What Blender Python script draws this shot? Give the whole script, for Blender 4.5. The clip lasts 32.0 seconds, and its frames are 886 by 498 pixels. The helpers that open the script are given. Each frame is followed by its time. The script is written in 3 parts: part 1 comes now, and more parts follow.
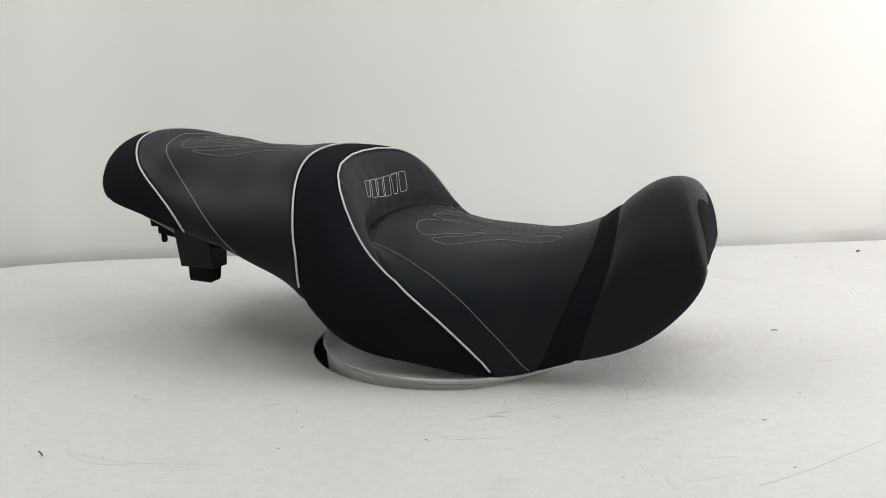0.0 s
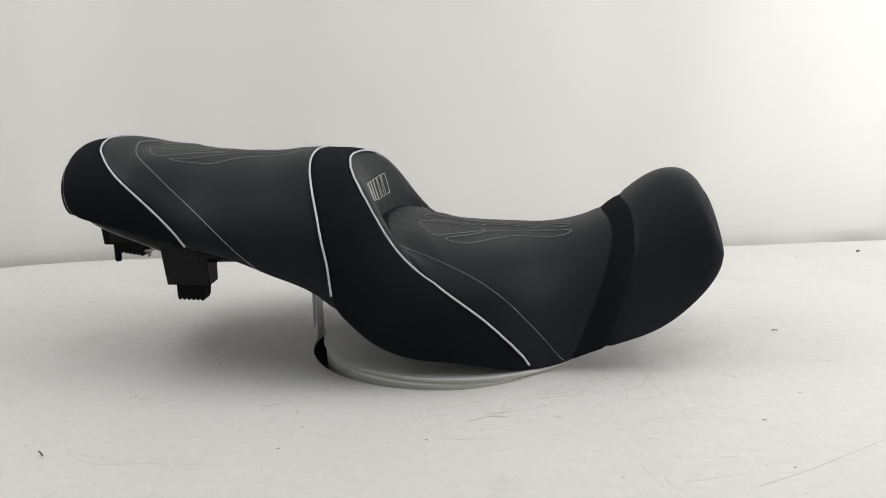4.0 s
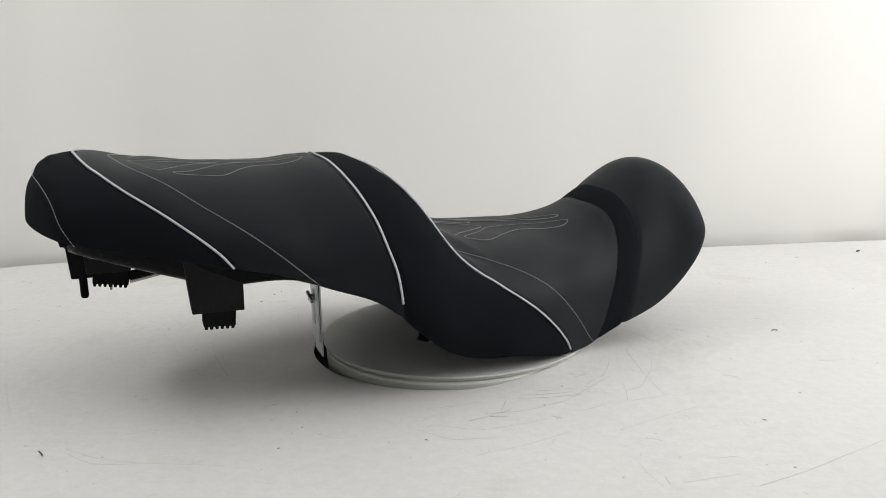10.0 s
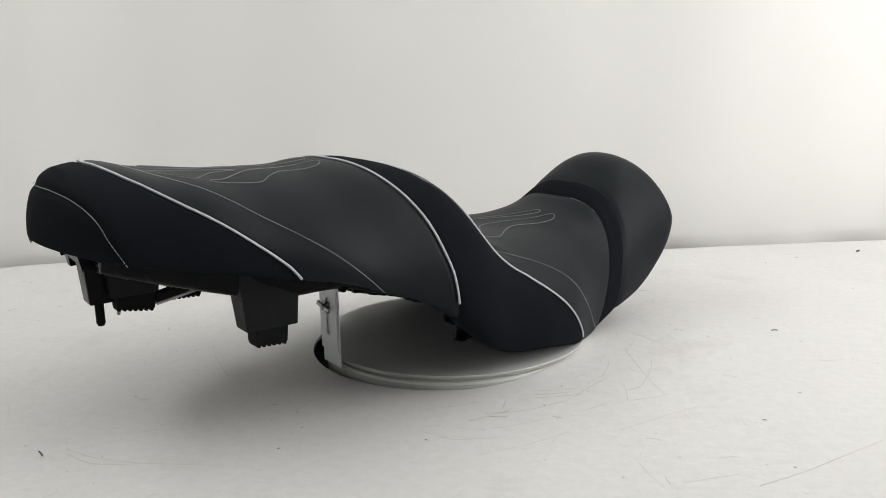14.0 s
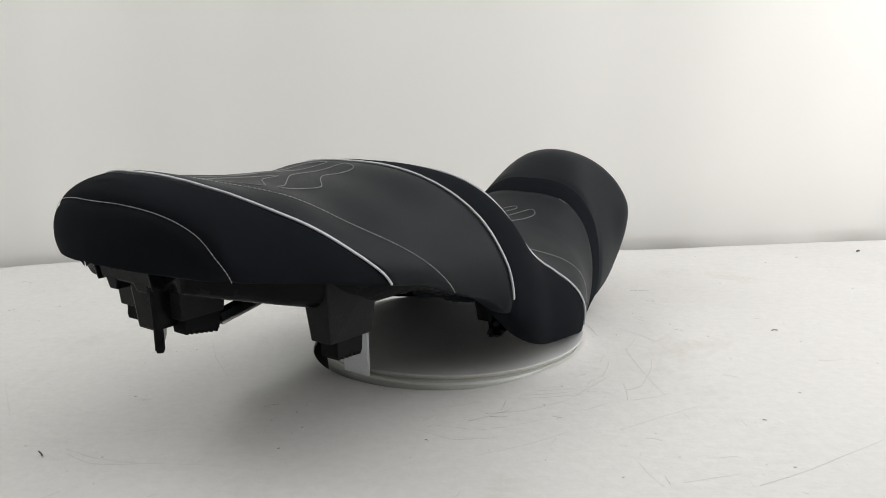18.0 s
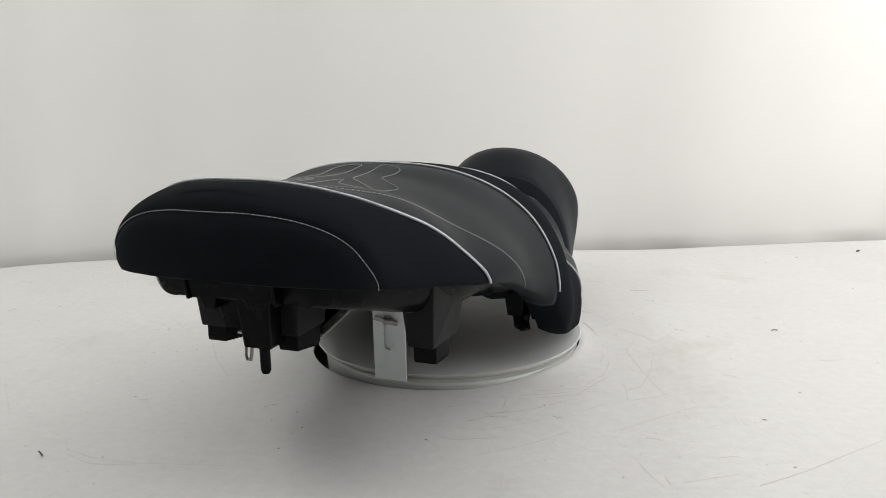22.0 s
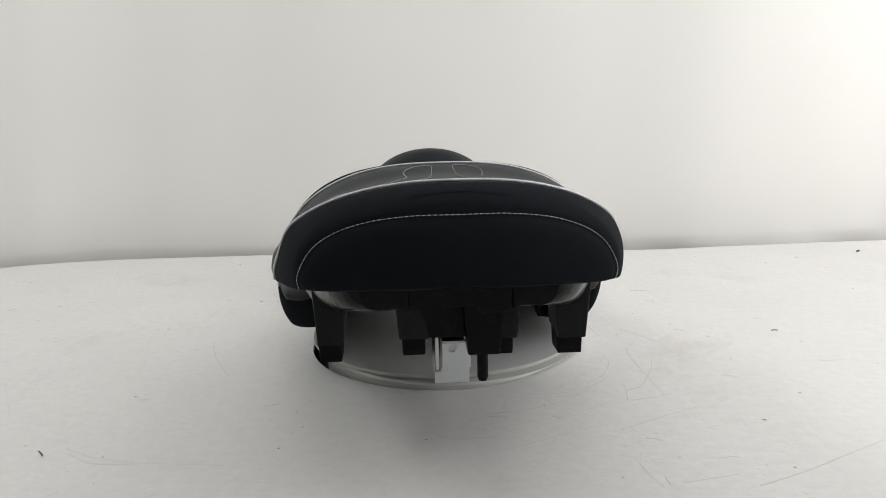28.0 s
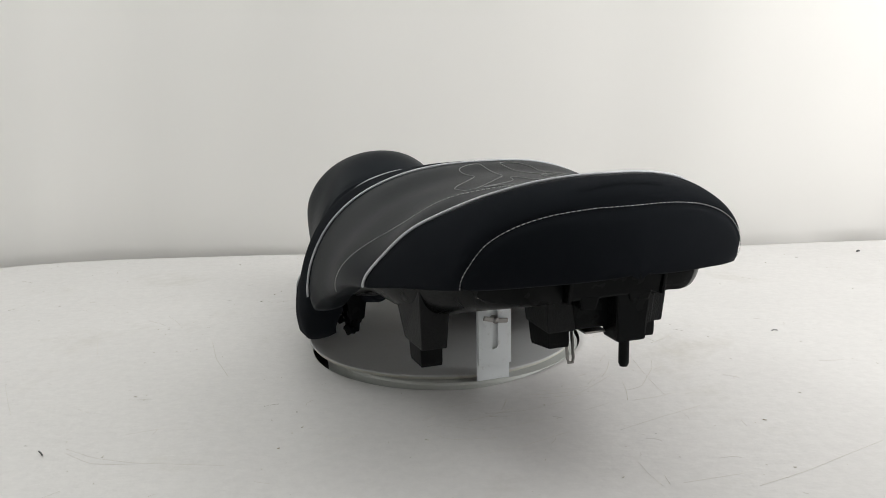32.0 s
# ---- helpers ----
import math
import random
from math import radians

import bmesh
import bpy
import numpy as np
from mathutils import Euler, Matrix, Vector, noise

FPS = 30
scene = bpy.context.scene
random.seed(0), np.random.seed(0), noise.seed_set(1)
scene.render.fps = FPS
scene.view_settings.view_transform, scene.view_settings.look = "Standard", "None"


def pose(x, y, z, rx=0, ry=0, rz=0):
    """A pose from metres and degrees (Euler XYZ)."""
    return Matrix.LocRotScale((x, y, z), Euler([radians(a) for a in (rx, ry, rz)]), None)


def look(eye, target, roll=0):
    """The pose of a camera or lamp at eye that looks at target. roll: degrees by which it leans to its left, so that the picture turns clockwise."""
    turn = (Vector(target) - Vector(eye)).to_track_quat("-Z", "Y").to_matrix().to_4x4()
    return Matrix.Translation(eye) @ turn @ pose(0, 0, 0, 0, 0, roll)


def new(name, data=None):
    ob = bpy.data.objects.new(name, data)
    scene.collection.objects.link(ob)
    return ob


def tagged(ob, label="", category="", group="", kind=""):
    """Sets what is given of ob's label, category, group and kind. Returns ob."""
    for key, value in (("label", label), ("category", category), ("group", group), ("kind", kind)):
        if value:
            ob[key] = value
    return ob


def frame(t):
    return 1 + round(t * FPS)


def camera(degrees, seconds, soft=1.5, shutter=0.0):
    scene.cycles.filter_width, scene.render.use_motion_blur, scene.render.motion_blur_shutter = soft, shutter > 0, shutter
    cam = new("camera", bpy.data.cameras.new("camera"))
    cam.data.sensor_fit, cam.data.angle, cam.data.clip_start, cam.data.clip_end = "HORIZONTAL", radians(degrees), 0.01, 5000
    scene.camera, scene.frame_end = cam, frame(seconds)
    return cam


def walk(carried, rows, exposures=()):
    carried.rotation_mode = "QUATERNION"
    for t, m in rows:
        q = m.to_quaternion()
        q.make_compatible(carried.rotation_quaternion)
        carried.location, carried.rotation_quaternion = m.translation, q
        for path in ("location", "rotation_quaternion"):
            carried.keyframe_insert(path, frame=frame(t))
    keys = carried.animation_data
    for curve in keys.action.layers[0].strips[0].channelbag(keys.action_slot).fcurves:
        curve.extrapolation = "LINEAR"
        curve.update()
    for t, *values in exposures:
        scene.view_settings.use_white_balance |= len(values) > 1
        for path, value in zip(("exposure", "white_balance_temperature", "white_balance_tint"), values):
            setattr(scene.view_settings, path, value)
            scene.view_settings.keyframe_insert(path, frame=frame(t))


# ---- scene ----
cam = camera(54.58, 32.0, soft=0.6)
EYE = Vector((0.0, -0.95, 0.3216))
AIM = EYE + Vector((-0.001671, 0.975834, -0.218507))
VIEW = look(EYE, AIM, -1.307)
walk(cam, [(0, VIEW), (32, VIEW)], exposures=[(0, 0.0), (32, 0.0)])


def turn_at(t):
    """The turntable's pose at t seconds: a steady turn about the upright axis at the origin."""
    s = (t - 16) / 16
    return pose(0, 0, 0, 0, 0, 44.987 - 0.95 + 64.644 * s - 0.217 * (s ** 3 - s))


# ---- light ----
world = bpy.data.worlds.new("room_air")
scene.world = world
world.use_nodes = True
world.node_tree.nodes["Background"].inputs["Color"].default_value = (0.8, 0.9, 1.0, 1)
world.node_tree.nodes["Background"].inputs["Strength"].default_value = 0.2


def area_lamp(name, eye, target, width, depth, watts, colour):
    data = bpy.data.lights.new(name, "AREA")
    data.shape, data.size, data.size_y, data.energy, data.color = "RECTANGLE", width, depth, watts, colour
    ob = new(name, data)
    ob.matrix_world = look(eye, target)
    return ob


area_lamp("ceiling_lamp", (0.25, -0.10, 1.76), (0.25, -0.15, 0), 2.6, 2.0, 9.4, (0.962, 0.994, 0.972))
area_lamp("strip_lamp", (-1.12, 0.10, 1.30), (0.0, 0.10, 0.0), 1.4, 0.30, 9.6, (0.966, 0.993, 0.966))
area_lamp("strip_lamp", (1.0, 0.10, 1.35), (0.0, 0.10, 0.0), 1.4, 0.45, 5.2, (0.985, 0.989, 0.968))
area_lamp("side_lamp", (1.45, -0.32, 0.78), (0.0, 0.02, 0.1), 1.1, 1.0, 14.8, (0.992, 0.987, 0.972))


# ---- materials ----
class Mat:
    """A node material with short ways to add nodes and links."""

    def __init__(self, name, colour, rough, metal=0.0):
        self.m = bpy.data.materials.new(name)
        self.m.use_nodes = True
        self.t = self.m.node_tree
        self.b = self.t.nodes["Principled BSDF"]
        self.b.inputs["Base Color"].default_value = (*colour, 1)
        self.b.inputs["Roughness"].default_value = rough
        self.b.inputs["Metallic"].default_value = metal
        self.co = self.t.nodes.new("ShaderNodeTexCoord").outputs["Object"]
        self.height = None

    def node(self, kind, **values):
        n = self.t.nodes.new(kind)
        for key, value in values.items():
            n.inputs[key].default_value = value
        return n

    def noise(self, scale, detail=4.0, rough=0.55, stretch=None):
        n = self.node("ShaderNodeTexNoise", Scale=scale, Detail=detail, Roughness=rough)
        co = self.co
        if stretch:
            mp = self.node("ShaderNodeMapping", Scale=stretch)
            self.t.links.new(co, mp.inputs["Vector"])
            co = mp.outputs["Vector"]
        self.t.links.new(co, n.inputs["Vector"])
        return n.outputs["Fac"]

    def cells(self, scale, feature="F1"):
        n = self.node("ShaderNodeTexVoronoi", Scale=scale)
        n.feature = feature
        self.t.links.new(self.co, n.inputs["Vector"])
        return n.outputs["Distance"]

    def ramp(self, fac, *stops):
        n = self.node("ShaderNodeValToRGB")
        for i, (at, c) in enumerate(stops):
            e = n.color_ramp.elements[i] if i < 2 else n.color_ramp.elements.new(at)
            e.position, e.color = at, (c, c, c, 1) if isinstance(c, float) else (*c, 1)
        self.t.links.new(fac, n.inputs["Fac"])
        return n.outputs["Color"]

    def mix(self, fac, a, b, blend="MIX"):
        n = self.t.nodes.new("ShaderNodeMix")
        n.data_type, n.blend_type = "RGBA", blend
        for slot, value in ((0, fac), (6, a), (7, b)):
            if isinstance(value, (int, float)):
                n.inputs[slot].default_value = value
            elif isinstance(value, tuple):
                n.inputs[slot].default_value = (*value, 1)
            else:
                self.t.links.new(value, n.inputs[slot])
        return n.outputs[2]

    def colour(self, out):
        self.t.links.new(out, self.b.inputs["Base Color"])

    def rough(self, out):
        self.t.links.new(out, self.b.inputs["Roughness"])

    def bump(self, out, strength, distance):
        n = self.node("ShaderNodeBump", Strength=strength, Distance=distance)
        self.t.links.new(out, n.inputs["Height"])
        if self.height:
            self.t.links.new(self.height, n.inputs["Normal"])
        self.height = n.outputs["Normal"]
        self.t.links.new(self.height, self.b.inputs["Normal"])


def make_vinyl():
    k = Mat("charcoal_vinyl", (0.016, 0.0165, 0.018), 0.5)
    k.colour(k.mix(k.noise(9, 5), (0.0076, 0.0095, 0.0122), (0.0104, 0.0129, 0.0164)))
    k.b.inputs["Specular IOR Level"].default_value = 0.12
    k.rough(k.ramp(k.noise(30, 4), (0.3, 0.44), (0.7, 0.48)))
    k.bump(k.cells(1100), 0.25, 0.0003)
    k.bump(k.noise(14, 3), 0.012, 0.002)
    return k.m


def make_suede():
    k = Mat("black_stretch_fabric", (0.009, 0.009, 0.01), 0.85)
    k.colour(k.mix(k.noise(12, 5), (0.0066, 0.0078, 0.0100), (0.0100, 0.0115, 0.0145)))
    k.b.inputs["Specular IOR Level"].default_value = 0.04
    k.bump(k.noise(1600, 2), 0.3, 0.0003)
    return k.m


def make_plastic():
    k = Mat("black_moulded_plastic", (0.003, 0.003, 0.0033), 0.22)
    k.b.inputs["Specular IOR Level"].default_value = 0.06
    k.colour(k.mix(k.noise(16, 5), (0.0036, 0.0041, 0.0044), (0.0062, 0.0069, 0.0074)))
    k.rough(k.ramp(k.noise(40, 4), (0.3, 0.16), (0.75, 0.34)))
    k.bump(k.noise(60, 3), 0.10, 0.002)
    k.bump(k.noise(700, 2), 0.06, 0.0004)
    return k.m


def make_rubber():
    k = Mat("black_rubber", (0.008, 0.008, 0.008), 0.7)
    k.b.inputs["Specular IOR Level"].default_value = 0.1
    k.colour(k.mix(k.noise(60, 4), (0.0036, 0.0040, 0.0043), (0.0074, 0.0080, 0.0084)))
    k.bump(k.noise(420, 3), 0.4, 0.0006)
    return k.m


def make_grained():
    k = Mat("grained_black_plastic", (0.01, 0.01, 0.0105), 0.55)
    k.b.inputs["Specular IOR Level"].default_value = 0.18
    k.colour(k.mix(k.noise(420, 3), (0.0026, 0.0030, 0.0034), (0.0090, 0.0098, 0.0106)))
    k.bump(k.noise(620, 3), 0.7, 0.0008)
    return k.m


def make_piping():
    k = Mat("silver_piping", (0.62, 0.63, 0.64), 0.42, 0.15)
    k.colour(k.mix(k.noise(300, 3), (0.42, 0.43, 0.46), (0.62, 0.63, 0.66)))
    k.bump(k.noise(1400, 2), 0.4, 0.0004)
    return k.m


def make_thread(name, tone, tint=(1.0, 1.0, 1.0)):
    k = Mat(name, tuple(tone * c for c in tint), 0.7)
    k.bump(k.noise(3000, 2), 0.4, 0.0002)
    return k.m


def make_cover():
    k = Mat("white_vinyl_sheet", (0.66, 0.65, 0.63), 0.5)
    base = k.mix(k.noise(2.3, 6), (0.620, 0.604, 0.596), (0.696, 0.679, 0.671))
    grime = k.ramp(k.noise(5.5, 8, 0.7), (0.56, 0.0), (0.74, 1.0))
    base = k.mix(k.mix(1.0, grime, (0.55, 0.55, 0.55), "MULTIPLY"), base, (0.50, 0.475, 0.43))
    scuff = k.ramp(k.noise(14, 9, 0.75, (1, 5, 1)), (0.64, 0.0), (0.70, 1.0))
    base = k.mix(k.mix(1.0, scuff, (0.5, 0.5, 0.5), "MULTIPLY"), base, (0.50, 0.48, 0.45))
    k.colour(base)
    k.rough(k.ramp(k.noise(7, 5), (0.3, 0.36), (0.7, 0.55)))
    fine = k.ramp(k.noise(55, 8, 0.8, (1, 2.5, 1)), (0.62, 0.0), (0.72, 1.0))
    base = k.mix(k.mix(1.0, fine, (0.55, 0.55, 0.55), "MULTIPLY"), base, (0.44, 0.415, 0.37))
    mottle = k.ramp(k.noise(90, 6, 0.7), (0.35, 0.93), (0.65, 1.0))
    k.colour(k.mix(1.0, base, mottle, "MULTIPLY"))
    k.b.inputs["Specular IOR Level"].default_value = 0.3
    k.bump(k.noise(6, 4), 0.12, 0.01)
    k.bump(k.noise(48, 5, 0.6, (1, 1.4, 1)), 0.14, 0.0022)
    k.bump(k.noise(230, 4), 0.22, 0.0007)
    return k.m


def make_paint(name, colour, rough, dirt, scale):
    k = Mat(name, colour, rough)
    spots = k.ramp(k.noise(scale, 8, 0.7), (0.55, 0.0), (0.78, 1.0))
    k.colour(k.mix(k.mix(1.0, spots, (0.5, 0.5, 0.5), "MULTIPLY"), colour, dirt))
    k.rough(k.ramp(k.noise(scale * 0.6, 4), (0.3, rough - 0.08), (0.7, rough + 0.1)))
    k.bump(k.noise(scale * 6, 3), 0.1, 0.0006)
    return k.m


def make_steel():
    k = Mat("bare_steel", (0.36, 0.35, 0.34), 0.36, 1.0)
    k.colour(k.mix(k.noise(120, 5), (0.28, 0.265, 0.25), (0.42, 0.41, 0.40)))
    k.rough(k.ramp(k.noise(260, 3), (0.3, 0.28), (0.7, 0.50)))
    return k.m


def make_backdrop():
    k = Mat("white_backdrop_sheet", (0.8, 0.795, 0.775), 0.6)
    k.colour(k.mix(k.noise(1.4, 4), (0.800, 0.783, 0.760), (0.836, 0.818, 0.797)))
    k.bump(k.noise(3, 3, 0.5, (1, 1, 0.25)), 0.1, 0.02)
    return k.m


VINYL, SUEDE, PLASTIC, RUBBER, GRAINED = make_vinyl(), make_suede(), make_plastic(), make_rubber(), make_grained()
PIPING, THREAD, EMBROIDERY = make_piping(), make_thread("pale_thread", 0.5), make_thread("grey_thread", 0.22)
COVER, BACKDROP = make_cover(), make_backdrop()
PLATE = make_paint("white_painted_board", (0.56, 0.565, 0.565), 0.42, (0.45, 0.445, 0.43), 18)
DRUM = make_paint("grey_painted_drum", (0.50, 0.51, 0.49), 0.45, (0.34, 0.33, 0.30), 25)
RIM = make_paint("cream_edge_band", (0.56, 0.55, 0.49), 0.5, (0.42, 0.38, 0.28), 40)
BRACKET = make_paint("white_coated_steel", (0.78, 0.81, 0.83), 0.35, (0.30, 0.28, 0.25), 90)
STEEL = make_steel()
WALL = make_paint("room_paint", (0.84, 0.84, 0.825), 0.7, (0.74, 0.74, 0.72), 3)
# near-black, standing in for the shade in the gap beside the drum
BOARD = make_paint("shade_black_board", (0.02, 0.02, 0.02), 0.8, (0.03, 0.03, 0.03), 10)
FLOOR = make_paint("concrete_floor", (0.35, 0.34, 0.33), 0.6, (0.22, 0.21, 0.2), 4)
STRAW = (1.0, 0.955, 0.86)
SCUFF = make_thread("pale_scuff", 0.65, STRAW)
FLUFF = make_thread("dark_fluff", 0.10)
HAIR, HAIR_MID, HAIR_PALE = make_thread("dark_fibre", 0.58, STRAW), make_thread("grey_fibre", 0.61, STRAW), make_thread("pale_fibre", 0.63, STRAW)


def make_dust():
    k = Mat("dust", (0.25, 0.23, 0.2), 0.8)
    tone = k.t.nodes.new("ShaderNodeNewGeometry").outputs["Random Per Island"]
    k.colour(k.ramp(tone, (0.0, (0.16, 0.15, 0.13)), (0.08, (0.44, 0.40, 0.33)), (1.0, (0.63, 0.61, 0.57))))
    return k.m


DUST = make_dust()


# ---- mesh helpers ----
def thing(name, label, category, group="", kind=""):
    return tagged(new(name), label, category, group, kind)


def mesh_part(name, verts, faces, material, parent=None, label="", smooth=True):
    me = bpy.data.meshes.new(name)
    me.from_pydata([tuple(map(float, v)) for v in verts], [], faces)
    if smooth:
        me.polygons.foreach_set("use_smooth", [True] * len(me.polygons))
    me.materials.append(material)
    me.update()
    ob = new(name, me)
    ob.parent = parent
    return tagged(ob, label)


def part(name, bm, material, parent=None, label="", smooth=False):
    me = bpy.data.meshes.new(name)
    bmesh.ops.recalc_face_normals(bm, faces=bm.faces)
    bm.to_mesh(me)
    bm.free()
    if smooth:
        me.polygons.foreach_set("use_smooth", [True] * len(me.polygons))
    me.materials.append(material)
    ob = new(name, me)
    ob.parent = parent
    return tagged(ob, label)


def grid_faces(nu, nv, first=0):
    return [(first + i * nv + j, first + i * nv + j + 1, first + (i + 1) * nv + j + 1, first + (i + 1) * nv + j)
            for i in range(nu - 1) for j in range(nv - 1)]


def block(bm, lower, upper, bevel=0.002, m=None):
    """A bevelled block between two rectangles (x0, x1, y0, y1, z)."""
    vs = [bm.verts.new((x, y, r[4])) for r in (lower, upper) for x, y in ((r[0], r[2]), (r[1], r[2]), (r[1], r[3]), (r[0], r[3]))]
    fs = [(3, 2, 1, 0), (4, 5, 6, 7), (0, 1, 5, 4), (1, 2, 6, 5), (2, 3, 7, 6), (3, 0, 4, 7)]
    faces = [bm.faces.new([vs[i] for i in f]) for f in fs]
    edges = list({e for f in faces for e in f.edges})
    if m is not None:
        bmesh.ops.transform(bm, matrix=m, verts=vs)
    if bevel:
        bmesh.ops.bevel(bm, geom=edges, offset=bevel, segments=2, affect="EDGES", profile=0.6)
    return bm


def wedge(bm, low, low_z, high, high_z, bevel=0.0014):
    """A bevelled solid between two four-cornered outlines at two heights."""
    vs = [bm.verts.new((x, y, z)) for outline, z in ((low, low_z), (high, high_z)) for x, y in outline]
    for f in ((3, 2, 1, 0), (4, 5, 6, 7), (0, 1, 5, 4), (1, 2, 6, 5), (2, 3, 7, 6), (3, 0, 4, 7)):
        bm.faces.new([vs[i] for i in f])
    bmesh.ops.recalc_face_normals(bm, faces=bm.faces)
    bmesh.ops.bevel(bm, geom=list(bm.edges), offset=bevel, segments=2, affect="EDGES", profile=0.6)
    return bm


def tube(points, radius, sides=8, closed=False, flat=1.0, ups=None):
    """Vertices and faces of a tube along points."""
    p = np.asarray(points, float)
    n = len(p)
    tan = np.roll(p, -1, 0) - np.roll(p, 1, 0) if closed else np.gradient(p, axis=0)
    tan /= np.linalg.norm(tan, axis=1)[:, None] + 1e-12
    up = np.tile((0.0, 0.0, 1.0), (n, 1)) if ups is None else np.asarray(ups, float)
    side = np.cross(tan, up)
    bad = np.linalg.norm(side, axis=1) < 1e-3
    side[bad] = np.cross(tan[bad], (1.0, 0.2, 0.0))
    side /= np.linalg.norm(side, axis=1)[:, None]
    nor = np.cross(side, tan)
    verts, faces = [], []
    for i in range(n):
        for k in range(sides):
            a = 2 * math.pi * k / sides
            verts.append(p[i] + radius * (math.cos(a) * side[i] + flat * math.sin(a) * nor[i]))
    for i in range(n if closed else n - 1):
        j = (i + 1) % n
        for k in range(sides):
            l = (k + 1) % sides
            faces.append((i * sides + k, i * sides + l, j * sides + l, j * sides + k))
    if not closed:
        faces += [tuple(range(sides - 1, -1, -1)), tuple((n - 1) * sides + k for k in range(sides))]
    return verts, faces


def ring_solid(bm, rows, steps=128, centre=(0, 0)):
    """A turned solid: rows of (radius, z) from the axis outwards and back."""
    loops = []
    for r, z in rows:
        if r <= 0:
            loops.append([bm.verts.new((centre[0], centre[1], z))])
        else:
            loops.append([bm.verts.new((centre[0] + r * math.cos(2 * math.pi * k / steps), centre[1] + r * math.sin(2 * math.pi * k / steps), z)) for k in range(steps)])
    for a, b in zip(loops, loops[1:]):
        for k in range(steps):
            l = (k + 1) % steps
            q = [a[k % len(a)], a[l % len(a)], b[l % len(b)], b[k % len(b)]]
            q = list(dict.fromkeys(q))
            if len(q) > 2:
                bm.faces.new(q)
    return bm


# ---- the room, table and backdrop ----
def build_room():
    def slab(name, x0, x1, y0, y1, z0, z1, mat, label):
        bm = block(bmesh.new(), (x0, x1, y0, y1, z0), (x0, x1, y0, y1, z1), 0)
        tagged(part(name, bm, mat), label, "room", kind="structure")
    slab("floor", -2.2, 2.2, -2.6, 2.0, -0.85, -0.75, FLOOR, "plain grey concrete floor of the room")
    slab("ceiling", -2.2, 2.2, -2.6, 2.0, 1.9, 2.0, WALL, "plain white painted ceiling of the room")
    slab("wall_north", -2.2, 2.2, 2.0, 2.1, -0.75, 1.9, WALL, "plain white wall behind the backdrop")
    slab("wall_south", -2.2, 2.2, -2.7, -2.6, -0.75, 1.9, WALL, "plain white wall behind the camera")
    slab("wall_west", -2.3, -2.2, -2.6, 2.0, -0.75, 1.9, WALL, "plain white side wall of the room")
    slab("wall_east", 2.2, 2.3, -2.6, 2.0, -0.75, 1.9, WALL, "plain white side wall of the room")


def back_edge(x):
    """Where the sheet on the table turns down at the back."""
    xs, ys = (-1.4, -0.9, -0.73, -0.65, -0.52, -0.28, 0.0, 0.24, 0.35, 0.49, 0.75, 1.4), (0.30, 0.36, 0.417, 0.445, 0.461, 0.474, 0.461, 0.449, 0.447, 0.462, 0.480, 0.49)
    return sum(float(np.interp(x + d, xs, ys)) for d in (-0.04, -0.02, 0, 0.02, 0.04)) / 5


def lifted(a):
    """How far the sheet is pushed up beside the drum at the angle a: it rides on the drum's edge on the right."""
    d = math.degrees(math.atan2(math.sin(a - 0.35), math.cos(a - 0.35)))
    k = min(1.0, max(0.0, (105 - abs(d)) / 45))
    return k * k * (3 - 2 * k)


def sheet_height(x, y):
    r = math.hypot(x, y)
    z = 0.0016 * (noise.noise((x * 3.0, y * 3.0, 4.0)) + 0.5 * noise.noise((x * 8, y * 8, 1.0))) * min(1.0, max(0.0, r - 0.1525) * 12)
    return z + 0.0064 * lifted(math.atan2(y, x)) * math.exp(-max(0.0, r - 0.157) / 0.016)


